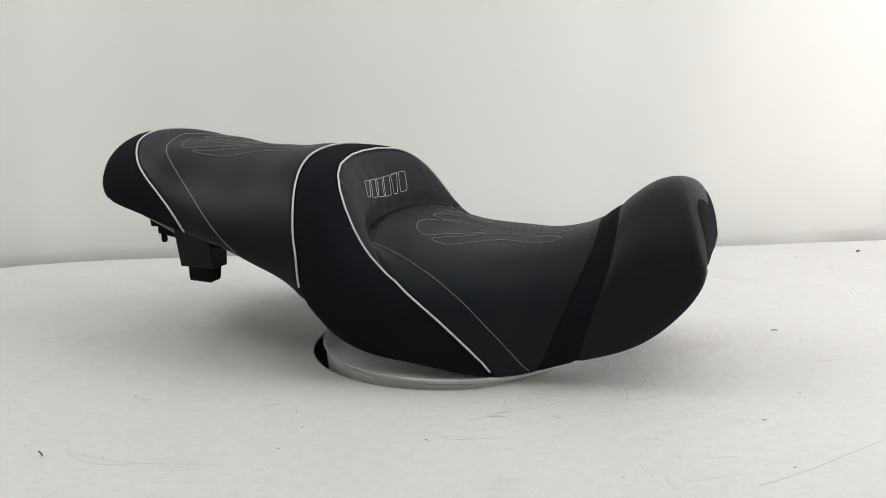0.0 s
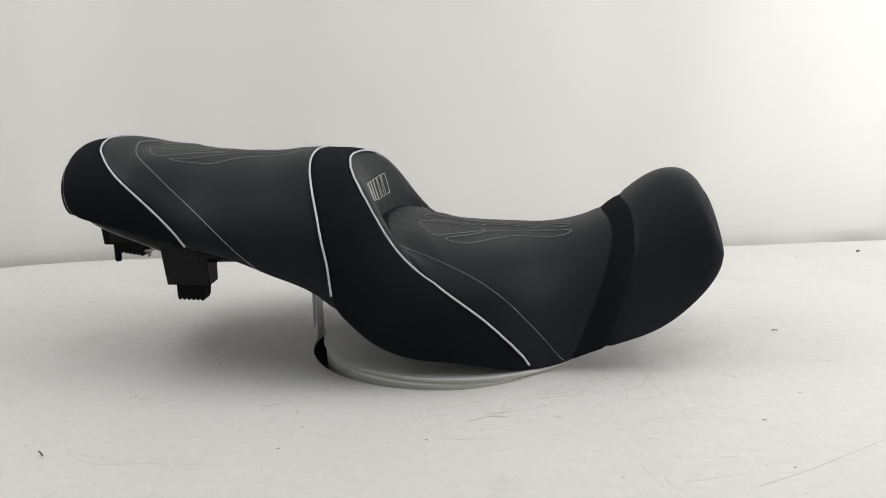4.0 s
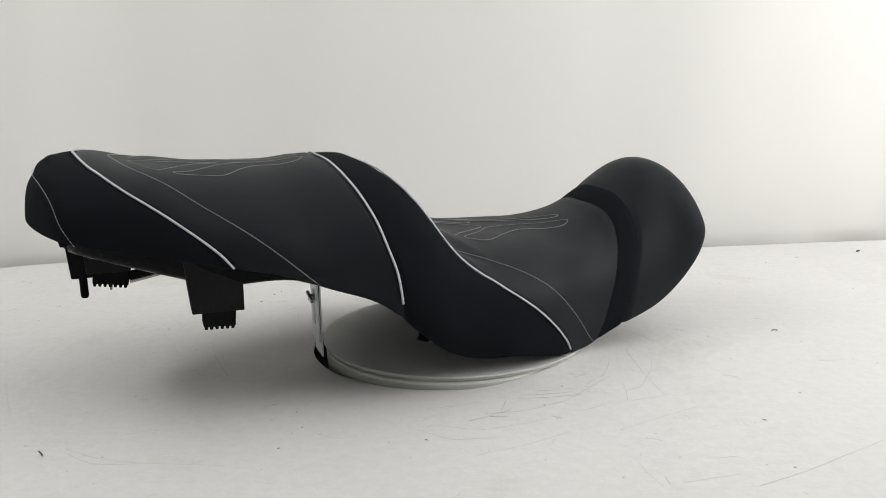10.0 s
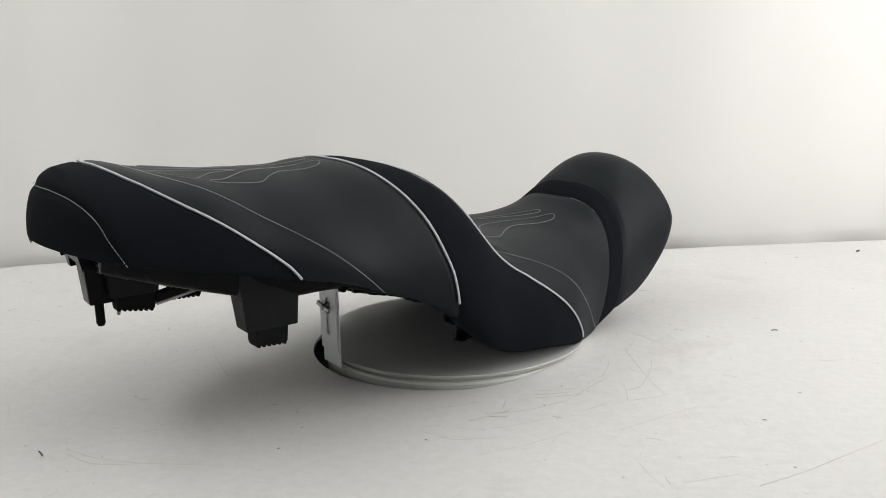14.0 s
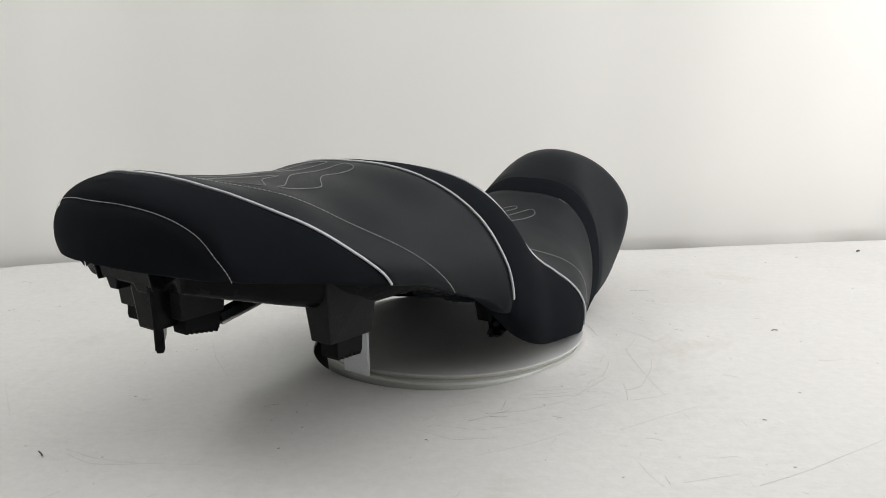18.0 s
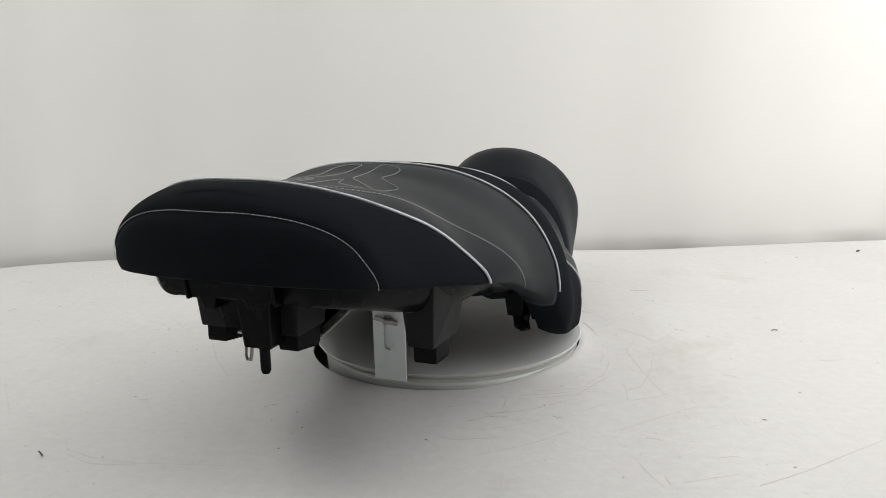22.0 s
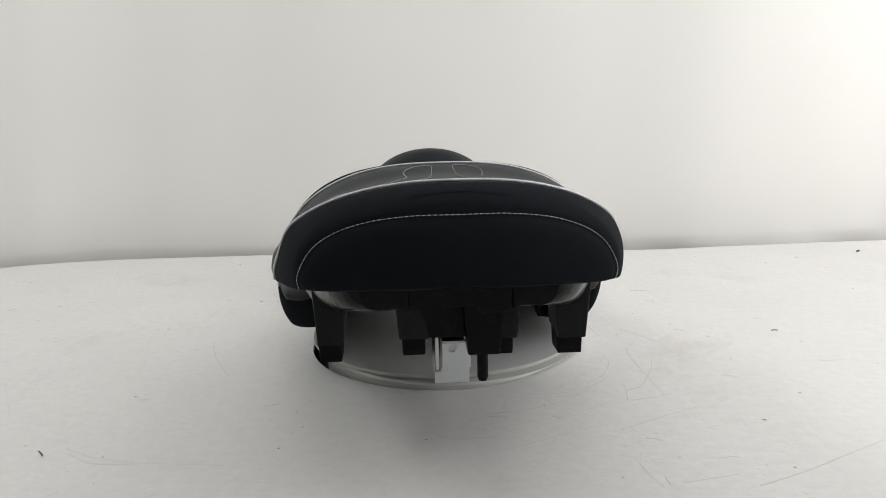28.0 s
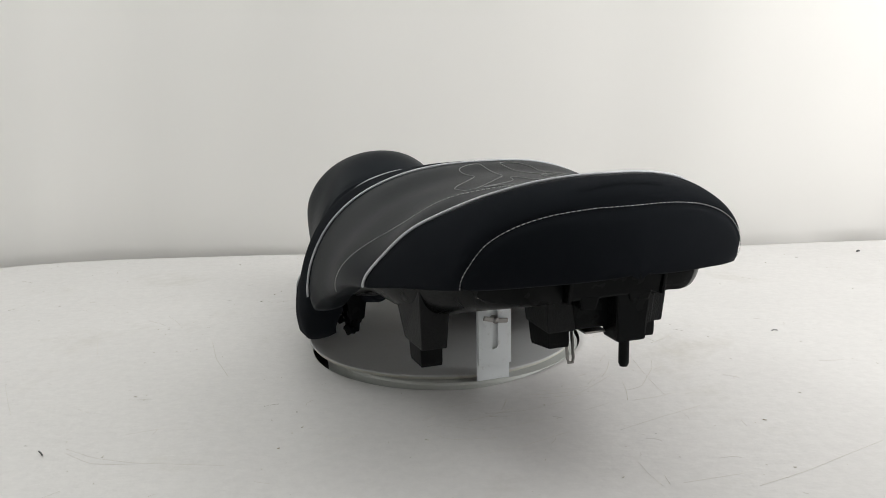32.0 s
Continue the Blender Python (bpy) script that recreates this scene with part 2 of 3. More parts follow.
def build_table():
    table = thing("table", "low work table hidden under the white sheet", "table")
    # the top's black colour supplies the shade seen through the sheet's round hole
    bm = block(bmesh.new(), (-1.3, 1.3, -0.75, 0.40, -0.05), (-1.3, 1.3, -0.75, 0.40, -0.021), 0.003)
    part("tabletop", bm, BOARD, table)
    for x in (-1.22, 1.22):
        for y in (-0.68, 0.33):
            part("leg", block(bmesh.new(), (x - 0.03, x + 0.03, y - 0.03, y + 0.03, -0.75), (x - 0.03, x + 0.03, y - 0.03, y + 0.03, -0.05), 0.002), BOARD, table)

    # the sheet: polar rows from the round hole out to the table's edges, then down behind
    steps, rows = 300, 84
    verts, faces = [], []
    for k in range(steps):
        a = 2 * math.pi * k / steps
        ca, sa = math.cos(a), math.sin(a)
        far = min(1.32 / abs(ca) if abs(ca) > 1e-6 else 9, 0.78 / -sa if sa < -1e-6 else 9)
        if sa > 1e-6:
            d = 0.46 / sa
            for _ in range(12):
                d = back_edge(max(-1.32, min(1.32, d * ca))) / sa
            far = min(far, d)
        for i in range(rows):
            f = i / (rows - 9)
            if f <= 1:
                r = 0.1525 + (far - 0.1525) * f ** 2.0
                x, y = r * ca, r * sa
                z = sheet_height(x, y)
                if i == 0:
                    z -= 0.004 * (1 - lifted(a))
            else:
                b = (f - 1) * (rows - 9) / 8
                x, y = far * ca + 0.03 * ca * math.sin(min(1, b * 2) * 1.57), far * sa + 0.03 * sa * math.sin(min(1, b * 2) * 1.57)
                z = -0.02 * (1 - math.cos(min(1, b * 2) * 1.57)) - 0.12 * b
            verts.append((x, y, z))
    for k in range(steps):
        l = (k + 1) % steps
        faces += [(k * rows + i, k * rows + i + 1, l * rows + i + 1, l * rows + i) for i in range(rows - 1)]
    ob = mesh_part("table_cover", verts, faces, COVER)
    so = ob.modifiers.new("thickness", "SOLIDIFY")
    so.thickness, so.offset = 0.0015, -1
    tagged(ob, "scuffed white vinyl sheet spread over the table", "table cover")


def build_backdrop():
    nx = 190
    heights = np.concatenate([np.linspace(-0.55, -0.10, 8)[:-1], np.linspace(-0.10, 0.06, 41)[:-1], np.linspace(0.06, 1.6, 50)])
    nz = len(heights)
    verts = []
    for i in range(nx):
        x = -1.9 + 3.8 * i / (nx - 1)
        # the sheet is drawn in under its lowest visible fold
        start = 0.006 + 0.012 * noise.noise((x * 2.6, 5, 0)) + 0.006 * noise.noise((x * 6.5, 1, 0))
        pull = 0.0048 * (1 + 1.1 * noise.noise((x * 2.3, 8, 0)))
        for z in heights:
            fold = 0.020 * noise.noise((x * 2.2, 0.3, z * 0.6)) + 0.011 * noise.noise((x * 5.2, 2.0, z * 0.4))
            lean = 0.012 * (1 - math.exp(-max(z, -0.04) / 0.2)) + 0.05 * max(z, 0)
            tuck = pull * min(max(start - z, 0) / 0.03, 2.0) ** 2.0
            low = math.exp(-max(z, -0.05) / 0.05)
            crease = low * (0.0035 * noise.noise((x * 9.0, 3.0, z * 6)) + 0.003 * noise.noise((x * 19.0, 6.0, z * 12))) * (1.0 if x > 0.1 else 0.35)
            # it falls back to the right of one soft fold, and a narrow ridge stands at the left
            fold += 0.0042 * math.log(1 + math.exp((x - 0.26) / 0.042)) - 0.007 * math.exp(-((x + 0.70 - 0.03 * z) / 0.035) ** 2)
            fold -= min(0.11, 0.35 * max(0.0, -0.52 - x) ** 1.3)
            verts.append((x, 0.535 + lean + fold + tuck + crease, z))
    ob = mesh_part("backdrop", verts, grid_faces(nx, nz), BACKDROP)
    so = ob.modifiers.new("thickness", "SOLIDIFY")
    so.thickness = 0.002
    tagged(ob, "plain off-white backdrop sheet hung behind the table", "backdrop", kind="structure")


# ---- the turntable ----
OFF_AXIS = (0.0120, 0.0015)  # the platter is screwed on a little off the drum's axis


def build_turntable():
    base = thing("turntable", "fixed white turntable drum set in a round opening", "turntable")
    bm = ring_solid(bmesh.new(), [(0, -0.02), (0.1415, -0.02), (0.143, -0.004), (0.143, 0.004), (0.1415, 0.0062), (0, 0.0062)], 160, (0.0060, -0.0075))
    part("drum", bm, DRUM, base, smooth=False)
    disc = thing("round_platter", "round white turning platter with a worn cream edge band", "platter")
    part("plate", ring_solid(bmesh.new(), [(0, 0.0115), (0.1519, 0.0112), (0.1527, 0.0106), (0.1527, 0.0098), (0, 0.0098)], 160, OFF_AXIS), PLATE, disc)
    part("edge_band", ring_solid(bmesh.new(), [(0.10, 0.0096), (0.1500, 0.0096), (0.1506, 0.0090), (0.1506, 0.0066), (0.10, 0.0066), (0.10, 0.0096)], 160, OFF_AXIS), RIM, disc, "worn cream edge band")
    return disc


# ---- the seat: a loft whose profiles are splines along its length ----
TOP = [0.3036, 0.2633, 0.2447, 0.2314, 0.2269, 0.2244, 0.2227, 0.2210, 0.2208, 0.2236, 0.2228, 0.2173, 0.1914, 0.1523, 0.1347, 0.1312, 0.1292, 0.1297, 0.1319, 0.1380, 0.1505, 0.1783, 0.2168, 0.2588, 0.3203]
LOWER = [0.1702, 0.1663, 0.1601, 0.1513, 0.1415, 0.1314, 0.1132, 0.0938, 0.0539, 0.0302, 0.0260, 0.0167, 0.0119, 0.0191, 0.0211, 0.0241, 0.0428]
HALF_WIDTH = [0.0741, 0.1074, 0.1241, 0.1361, 0.1449, 0.1508, 0.1517, 0.1586, 0.1675, 0.1605, 0.1619, 0.1505, 0.1270, 0.1109, 0.1033, 0.0982, 0.1078]
SHOULDER = [1.1575, 0.9421, 0.9888, 0.9126, 0.8653, 0.9230, 1.0071, 0.9981, 1.1081, 1.0981, 1.1607, 1.1602, 1.1529, 1.1751, 1.2009]
BULGE = [1.3500, 1.1177, 1.0483, 1.0317, 1.1067, 1.1159, 1.0877, 1.0612, 1.0269, 0.9503, 0.9937, 1.0447, 1.0761, 1.0798, 1.0593]
FLANK = [0.3029, 0.2948, 0.3958, 0.3246, 0.2020, 0.1247, 0.1172, 0.2105, 0.3588, 0.3739, 0.3299, 0.2000, 0.0207, -0.0888, -0.0252]
RISE = [-0.0141, -0.0110, 0.0012, 0.0038, -0.0116, -0.0100, -0.0079, -0.0035, 0.0040, 0.0427, 0.0277, 0.0033, 0.0038, 0.0002, -0.0078, -0.0153, -0.0285, -0.0285, 0.0038]
TAIL, NOSE, MIDDLE = -0.4243, 0.2904, 0.0080
TAIL_ROUND, TAIL_POWER, TAIL_DROP, TAIL_DROP_POWER, TAIL_Z = 0.0450, 1.827, 0.0875, 1.776, 0.1801
NOSE_ROUND, NOSE_WIDE, NOSE_DROP, NOSE_DROP_POWER, NOSE_Z = 0.0765, 0.793, 0.1777, 1.966, 0.1214


def spline(values, u):
    """A natural cubic spline through evenly spaced values, at u from 0 to 1."""
    v = np.asarray(values, float)
    n = len(v)
    h = 1 / (n - 1)
    a, b = np.eye(n), np.zeros(n)
    for i in range(1, n - 1):
        a[i, i - 1], a[i, i], a[i, i + 1] = h / 6, 2 * h / 3, h / 6
        b[i] = (v[i + 1] - 2 * v[i] + v[i - 1]) / h
    m = np.linalg.solve(a, b)
    u = np.clip(u, 0, 1)
    k = np.clip((u / h).astype(int), 0, n - 2)
    p, q = (k + 1) * h - u, u - k * h
    return p / h * v[k] + q / h * v[k + 1] + (p ** 3 / (6 * h) - p * h / 6) * m[k] + (q ** 3 / (6 * h) - q * h / 6) * m[k + 1]


def closing(d, length, power):
    e = np.clip(1 - d / length, 0, 1)
    return np.clip(1 - e ** power, 1e-9, 1) ** (1 / power)


def profiles(x):
    """Half width, top and lower edge, and the section's four shape values at x."""
    u = (x - TAIL) / (NOSE - TAIL)
    dt, dn = np.maximum(x - TAIL, 0), np.maximum(NOSE - x, 0)
    w = spline(HALF_WIDTH, u) * closing(dt, TAIL_ROUND, TAIL_POWER) * (NOSE_WIDE + (1 - NOSE_WIDE) * closing(dn, NOSE_ROUND, 2.0))
    et, en = closing(dt, TAIL_DROP, TAIL_DROP_POWER), closing(dn, NOSE_DROP, NOSE_DROP_POWER)
    zt = TAIL_Z + (spline(TOP, u) - TAIL_Z) * et
    zb = TAIL_Z + (spline(LOWER, u) - TAIL_Z) * et
    return w, NOSE_Z + (zt - NOSE_Z) * en, NOSE_Z + (zb - NOSE_Z) * en, spline(SHOULDER, u), spline(BULGE, u), spline(FLANK, u), spline(RISE, u)


def skin(x, v):
    """Points of the seat's skin: x along its length, v from 0 on the middle line to 1 at the lower edge (negative: the right side), past 1 tucked under."""
    x, v = np.broadcast_arrays(np.asarray(x, float), np.asarray(v, float))
    w, zt, zb, a, q, g, r = profiles(x)
    s, t = np.abs(v), np.clip(np.abs(v), 0, 1)
    o = 1 - t
    b0, b1, b2, b3, b4 = o ** 4, 4 * o ** 3 * t, 6 * o * o * t * t, 4 * o * t ** 3, t ** 4
    y = w * (b1 * 0.45 * a + b2 * a + b3 * q + b4)
    z = (b0 + b1) * zt + b2 * (zt + r) + b3 * (zb + g * (zt - zb)) + b4 * zb
    # the crease between the lumbar rest and the rider cushion
    d = x - LAP(v)
    fall = np.where(d > 0, np.clip(1 - d / 0.048, 0, 1) ** 1.6, np.clip(1 + d / 0.036, 0, 1) ** 1.4)
    z = z - 0.044 * fall * np.clip(1 - (s / 0.47) ** 2.8, 0, 1) ** 1.3
    # the wings' lower edges are rolled inwards
    wing = np.clip((x + 0.13) / 0.05, 0, 1) * np.clip((0.12 - x) / 0.06, 0, 1)
    y = y - 0.005 * wing * np.clip((s - 0.84) / 0.16, 0, 1) ** 2
    k = np.clip((s - 1) / 0.15, 0, 1)
    small = np.minimum(1, w / 0.06)
    # the cover is drawn right under the tail's end
    y = y - k * np.maximum(0.030 * small, 0.98 * w * np.clip((-0.388 - x) / 0.015, 0, 1))
    z = z - 0.0025 * np.sin(k * math.pi) * small + 0.003 * k * small
    return np.stack([x, np.where(v < 0, -y, y) + MIDDLE, z], -1)


def skin_normal(x, v):
    e = 0.0008
    dx = skin(np.minimum(x + e, NOSE), v) - skin(np.maximum(x - e, TAIL), v)
    dv = skin(x, np.asarray(v) + 0.004) - skin(x, np.asarray(v) - 0.004)
    n = np.cross(dx, dv)
    return n / (np.linalg.norm(n, axis=-1)[..., None] + 1e-12)


def seam(knots, blur=0.04):
    """x of a seam as a function of v, from (v, x) knots, the same on both sides; rounded between the knots."""
    kv, kx = np.array(knots, float).T

    def at(v):
        s = np.clip(np.abs(np.asarray(v, float)), 0, 1.2)
        total = 0
        for k in range(-4, 5):
            total = total + (5 - abs(k)) * np.interp(np.abs(s + blur * k / 4), kv, kx)
        return total / 25
    return at


REAR_CAP = seam([(0, -0.4146), (0.14, -0.4137), (0.27, -0.4110), (0.36, -0.4083), (0.47, -0.4027), (0.58, -0.3963), (0.68, -0.3915), (0.81, -0.3880), (0.95, -0.3800), (1.2, -0.366)], 0.08)
REAR_PIPE = seam([(0, -0.377), (0.1, -0.374), (0.23, -0.369), (0.35, -0.361), (0.48, -0.344), (0.58, -0.327), (0.67, -0.308), (0.74, -0.289), (0.81, -0.271), (0.89, -0.256), (0.98, -0.247), (1.2, -0.236)])
MID_PIPE = seam([(0, -0.140), (0.11, -0.138), (0.23, -0.135), (0.34, -0.130), (0.46, -0.122), (0.57, -0.114), (0.68, -0.1075), (0.76, -0.1015), (0.85, -0.099), (0.9, -0.098), (1.2, -0.093)])
FRONT_PIPE = seam([(0, -0.101), (0.1, -0.099), (0.16, -0.096), (0.261, -0.0905), (0.339, -0.0830), (0.408, -0.0725), (0.456, -0.0615), (0.488, -0.0500), (0.506, -0.0390), (0.527, -0.0195), (0.56, 0.0), (0.615, 0.0155), (0.67, 0.0305), (0.73, 0.047), (0.79, 0.062), (0.85, 0.0755), (0.91, 0.0865), (0.97, 0.0935), (1.2, 0.10)], 0.006)
LAP = seam([(0, -0.068), (0.1, -0.066), (0.2, -0.0605), (0.28, -0.0535), (0.35, -0.045), (0.4, -0.0375), (0.45, -0.0305), (0.495, -0.0215), (0.52, -0.0140), (0.56, 0.001), (0.615, 0.0165), (0.67, 0.0315), (0.73, 0.048), (0.79, 0.063), (0.85, 0.0765), (0.91, 0.0875), (0.97, 0.0945), (1.2, 0.101)], 0.018)
STRAP_BACK = seam([(0, 0.1755), (0.06, 0.1765), (0.23, 0.180), (0.34, 0.180), (0.47, 0.174), (0.6, 0.1645), (0.735, 0.1535), (0.9, 0.142), (0.96, 0.137), (1.2, 0.125)])
STRAP_FRONT = seam([(0, 0.1960), (0.08, 0.1972), (0.21, 0.200), (0.36, 0.202), (0.49, 0.200), (0.61, 0.192), (0.72, 0.184), (0.99, 0.173), (1.2, 0.165)])
NOSE_INSET = seam([(0, 0.2840), (0.1, 0.2805), (0.19, 0.2765), (0.28, 0.2765), (0.344, 0.2805), (0.406, 0.2855), (0.44, 0.2880), (0.52, 0.2903), (1.2, 0.2904)])
REAR_STITCH = seam([(0, -0.347), (0.07, -0.3425), (0.16, -0.336), (0.26, -0.3270), (0.36, -0.3130), (0.43, -0.2990), (0.50, -0.2830), (0.57, -0.2655), (0.65, -0.2450), (0.72, -0.2285), (0.80, -0.2090), (0.86, -0.1970), (0.92, -0.1825), (0.98, -0.1720), (1.2, -0.150)], 0.08)


def panel(name, back, front, nu, material, parent, label, v1=1.15, nv=121, dip_back=0.0016, dip_front=0.0016, wide_back=0.0035, wide_front=0.0035, fade=0.0, ease=None):
    """One sewn panel between two seams, with its edges drawn down into them."""
    v = np.linspace(-v1, v1, nv)
    f = np.linspace(0, 1, nu)
    if ease:
        f = ease(f)
    xb, xf = back(v)[None], front(v)[None]
    xf = np.maximum(xf, xb)
    x = np.clip(xb + (xf - xb) * f[:, None], TAIL + 1e-5, NOSE - 1e-5)
    vv = np.broadcast_to(v[None], x.shape)
    p, n = skin(x, vv), skin_normal(x, vv)
    edge = dip_back * np.exp(-((x - xb) / wide_back) ** 2) + dip_front * np.exp(-((xf - x) / wide_front) ** 2) * np.minimum(1, (xf - xb) / 0.006)
    if fade:
        edge = edge * np.clip(1 - (np.abs(vv) / fade) ** 4, 0.2, 1)
    p = p - n * edge[..., None]
    faces = grid_faces(nu, nv)
    flat = p.reshape(-1, 3)
    return mesh_part(name, flat, faces, material, parent, label)


def pipe_run(name, line, v0, v1, radius, material, parent, label="", count=260, lift=0.0004, sides=8):
    v = np.linspace(v0, v1, count)
    x = line(v)
    n = skin_normal(x, v)
    p = skin(x, v) + n * lift
    verts, faces = tube(p, radius, sides, ups=n)
    return mesh_part(name, verts, faces, material, parent, label)


def along(points, step):
    """Points spaced evenly along a polyline."""
    p = np.asarray(points, float)
    d = np.r_[0, np.cumsum(np.linalg.norm(np.diff(p[:, :3], axis=0), axis=1))]
    s = np.arange(0, d[-1], step)
    return np.stack([np.interp(s, d, p[:, k]) for k in range(p.shape[1])], -1)


def stitches(name, xs, vs, parent, material, length=0.0036, gap=0.0022, radius=0.0003, lift=0.00025, label=""):
    """A run of single stitches lying on the skin."""
    xs, vs = np.asarray(xs, float), np.asarray(vs, float)
    p, n = skin(xs, vs), skin_normal(xs, vs)
    both = along(np.concatenate([p + n * lift, n], -1), (length + gap) / 6)
    verts, faces = [], []
    for i in range(0, len(both) - 5, 6):
        piece = both[i:i + 5]
        tv, tf = tube(piece[:, :3], radius, 5, ups=piece[:, 3:])
        faces += [tuple(len(verts) + k for k in f) for f in tf]
        verts += tv
    return mesh_part(name, verts, faces, material, parent, label)


def run_through(knots, count):
    """x and v along a rounded open run through (v, x) knots."""
    p = np.array([knots[0], *knots, knots[-1]], float)
    out = []
    for i in range(len(knots) - 1):
        a, b, c, d = p[i:i + 4]
        for t in np.linspace(0, 1, count // (len(knots) - 1), endpoint=False):
            out.append(0.5 * (2 * b + (c - a) * t + (2 * a - 5 * b + 4 * c - d) * t * t + (3 * b - a - 3 * c + d) * t ** 3))
    out = np.array(out + [p[-1]])
    return out[:, 1], out[:, 0]


def smooth_loop(points, per=8):
    """A closed rounded curve through (x, v) points."""
    p = np.array(points, float)
    out = []
    for i in range(len(p)):
        a, b, c, d = (p[(i + k) % len(p)] for k in (-1, 0, 1, 2))
        for k in range(per):
            t = k / per
            out.append(0.5 * (2 * b + (c - a) * t + (2 * a - 5 * b + 4 * c - d) * t * t + (3 * b - a - 3 * c + d) * t ** 3))
    return np.array(out + [out[0]])


def build_seat():
    seat = thing("motorcycle_seat", "two-up motorcycle seat in charcoal vinyl and black fabric with silver piping", "motorcycle seat")
    tail = lambda v: np.full(np.shape(v), TAIL)
    nose = lambda v: np.full(np.shape(v), NOSE)
    panel("rear_cap", tail, REAR_CAP, 40, SUEDE, seat, "matte black fabric rear cap", dip_back=0, ease=lambda f: f ** 2)
    panel("rear_panel", REAR_CAP, REAR_PIPE, 40, SUEDE, seat, "matte black fabric panel behind the piping")
    panel("passenger_panel", REAR_PIPE, MID_PIPE, 110, VINYL, seat, "charcoal vinyl passenger cushion")
    panel("middle_band", MID_PIPE, FRONT_PIPE, 60, SUEDE, seat, "matte black fabric band between two pipings")
    panel("lumbar_panel", FRONT_PIPE, LAP, 40, VINYL, seat, "charcoal vinyl lumbar rest", v1=0.545, nv=101, dip_front=0.0045, wide_front=0.004, fade=0.46)
    panel("rider_panel", LAP, STRAP_BACK, 90, VINYL, seat, "charcoal vinyl rider cushion", dip_back=0.0055, wide_back=0.003, fade=0.46)
    panel("strap_panel", STRAP_BACK, STRAP_FRONT, 24, SUEDE, seat, "matte black fabric cross strap", dip_back=0.0012)
    panel("nose_panel", STRAP_FRONT, NOSE_INSET, 80, VINYL, seat, "charcoal vinyl raised nose", dip_front=0.0004, wide_front=0.002, ease=lambda f: 1 - (1 - f) ** 1.8)
    panel("nose_inset", NOSE_INSET, nose, 24, SUEDE, seat, "dark padded inset at the tank end", dip_back=0.0006, dip_front=0, wide_back=0.0025, v1=0.5, nv=61, ease=lambda f: 1 - (1 - f) ** 1.5)

    pipe_run("piping", REAR_PIPE, -0.985, 0.985, 0.00115, PIPING, seat, "silver corded piping", 300)
    pipe_run("piping", MID_PIPE, -0.89, 0.89, 0.00115, PIPING, seat, "silver corded piping", 260)
    pipe_run("piping", FRONT_PIPE, -0.965, 0.965, 0.00115, PIPING, seat, "silver corded piping", 320)

    # rows of single stitches
    v = np.linspace(-1.0, 1.0, 400)
    stitches("stitching", REAR_CAP(v) + 0.0004, v, seat, THREAD, length=0.0022, gap=0.0015, radius=0.00026, label="white top stitching")
    stitches("stitching", REAR_STITCH(v), v, seat, THREAD, length=0.0022, gap=0.0018, radius=0.00030, label="white top stitching")
    for side in (-1, 1):
        for knots, thread in (
            ([(0.392, -0.037), (0.375, -0.032), (0.368, -0.0245), (0.376, -0.0141), (0.400, 0.001), (0.434, 0.0156), (0.475, 0.0302), (0.53, 0.046), (0.615, 0.068), (0.71, 0.088), (0.83, 0.110), (0.98, 0.129)], THREAD),
            ([(0.36, -0.0815), (0.35, -0.0735), (0.345, -0.0652), (0.35, -0.0574), (0.36, -0.0505)], EMBROIDERY),
        ):
            xs, vs = run_through(knots, 160)
            stitches("stitching", xs, side * vs, seat, thread, length=0.0021, gap=0.0017, radius=0.00024, label="pale top stitching")

    # stitched leaf pattern on both cushions, mirrored
    rear_loops = [
        [(-0.327, 0.075), (-0.318, 0.175), (-0.303, 0.262), (-0.289, 0.196), (-0.271, 0.105), (-0.247, 0.070), (-0.250, 0.050), (-0.285, 0.040), (-0.317, 0.045)],
        [(-0.160, 0.040), (-0.159, 0.080), (-0.169, 0.128), (-0.184, 0.140), (-0.207, 0.137), (-0.224, 0.192), (-0.241, 0.270), (-0.262, 0.276), (-0.284, 0.283), (-0.287, 0.262), (-0.272, 0.225), (-0.253, 0.150), (-0.232, 0.075), (-0.207, 0.050), (-0.180, 0.041)],
    ]
    outlines = [[(x, side * v) for x, v in loop] for loop in rear_loops for side in (-1, 1)]
    outlines += [
        [(-0.0209, -0.117), (-0.0266, -0.042), (-0.0204, 0.014), (-0.0047, 0.072), (0.0208, 0.055), (0.0390, 0.020), (0.0460, 0.003), (0.0444, -0.021), (0.0265, -0.071), (0.0073, -0.117), (-0.0047, -0.168), (-0.0142, -0.150)],
        [(0.0053, -0.18), (0.0138, -0.147), (0.0327, -0.099), (0.0529, -0.027), (0.0829, -0.033), (0.1161, -0.093), (0.1389, -0.141), (0.137, -0.174), (0.1272, -0.187), (0.1089, -0.168), (0.0796, -0.12), (0.0568, -0.15), (0.0366, -0.205), (0.0249, -0.222), (0.0125, -0.207)],
        [(-0.0245, 0.075), (-0.0225, 0.123), (-0.0074, 0.172), (0.0100, 0.176), (0.0290, 0.150), (0.0442, 0.096), (0.0420, 0.074), (0.0343, 0.066), (0.0057, 0.100), (-0.0180, 0.069)],
        [(-0.0001, 0.230), (0.0180, 0.200), (0.0385, 0.165), (0.0651, 0.115), (0.0974, 0.070), (0.1250, 0.010), (0.1401, -0.045), (0.1340, -0.070), (0.1150, -0.020), (0.0984, 0.030), (0.0700, 0.080), (0.0480, 0.120), (0.0250, 0.190), (0.0090, 0.235)],
    ]
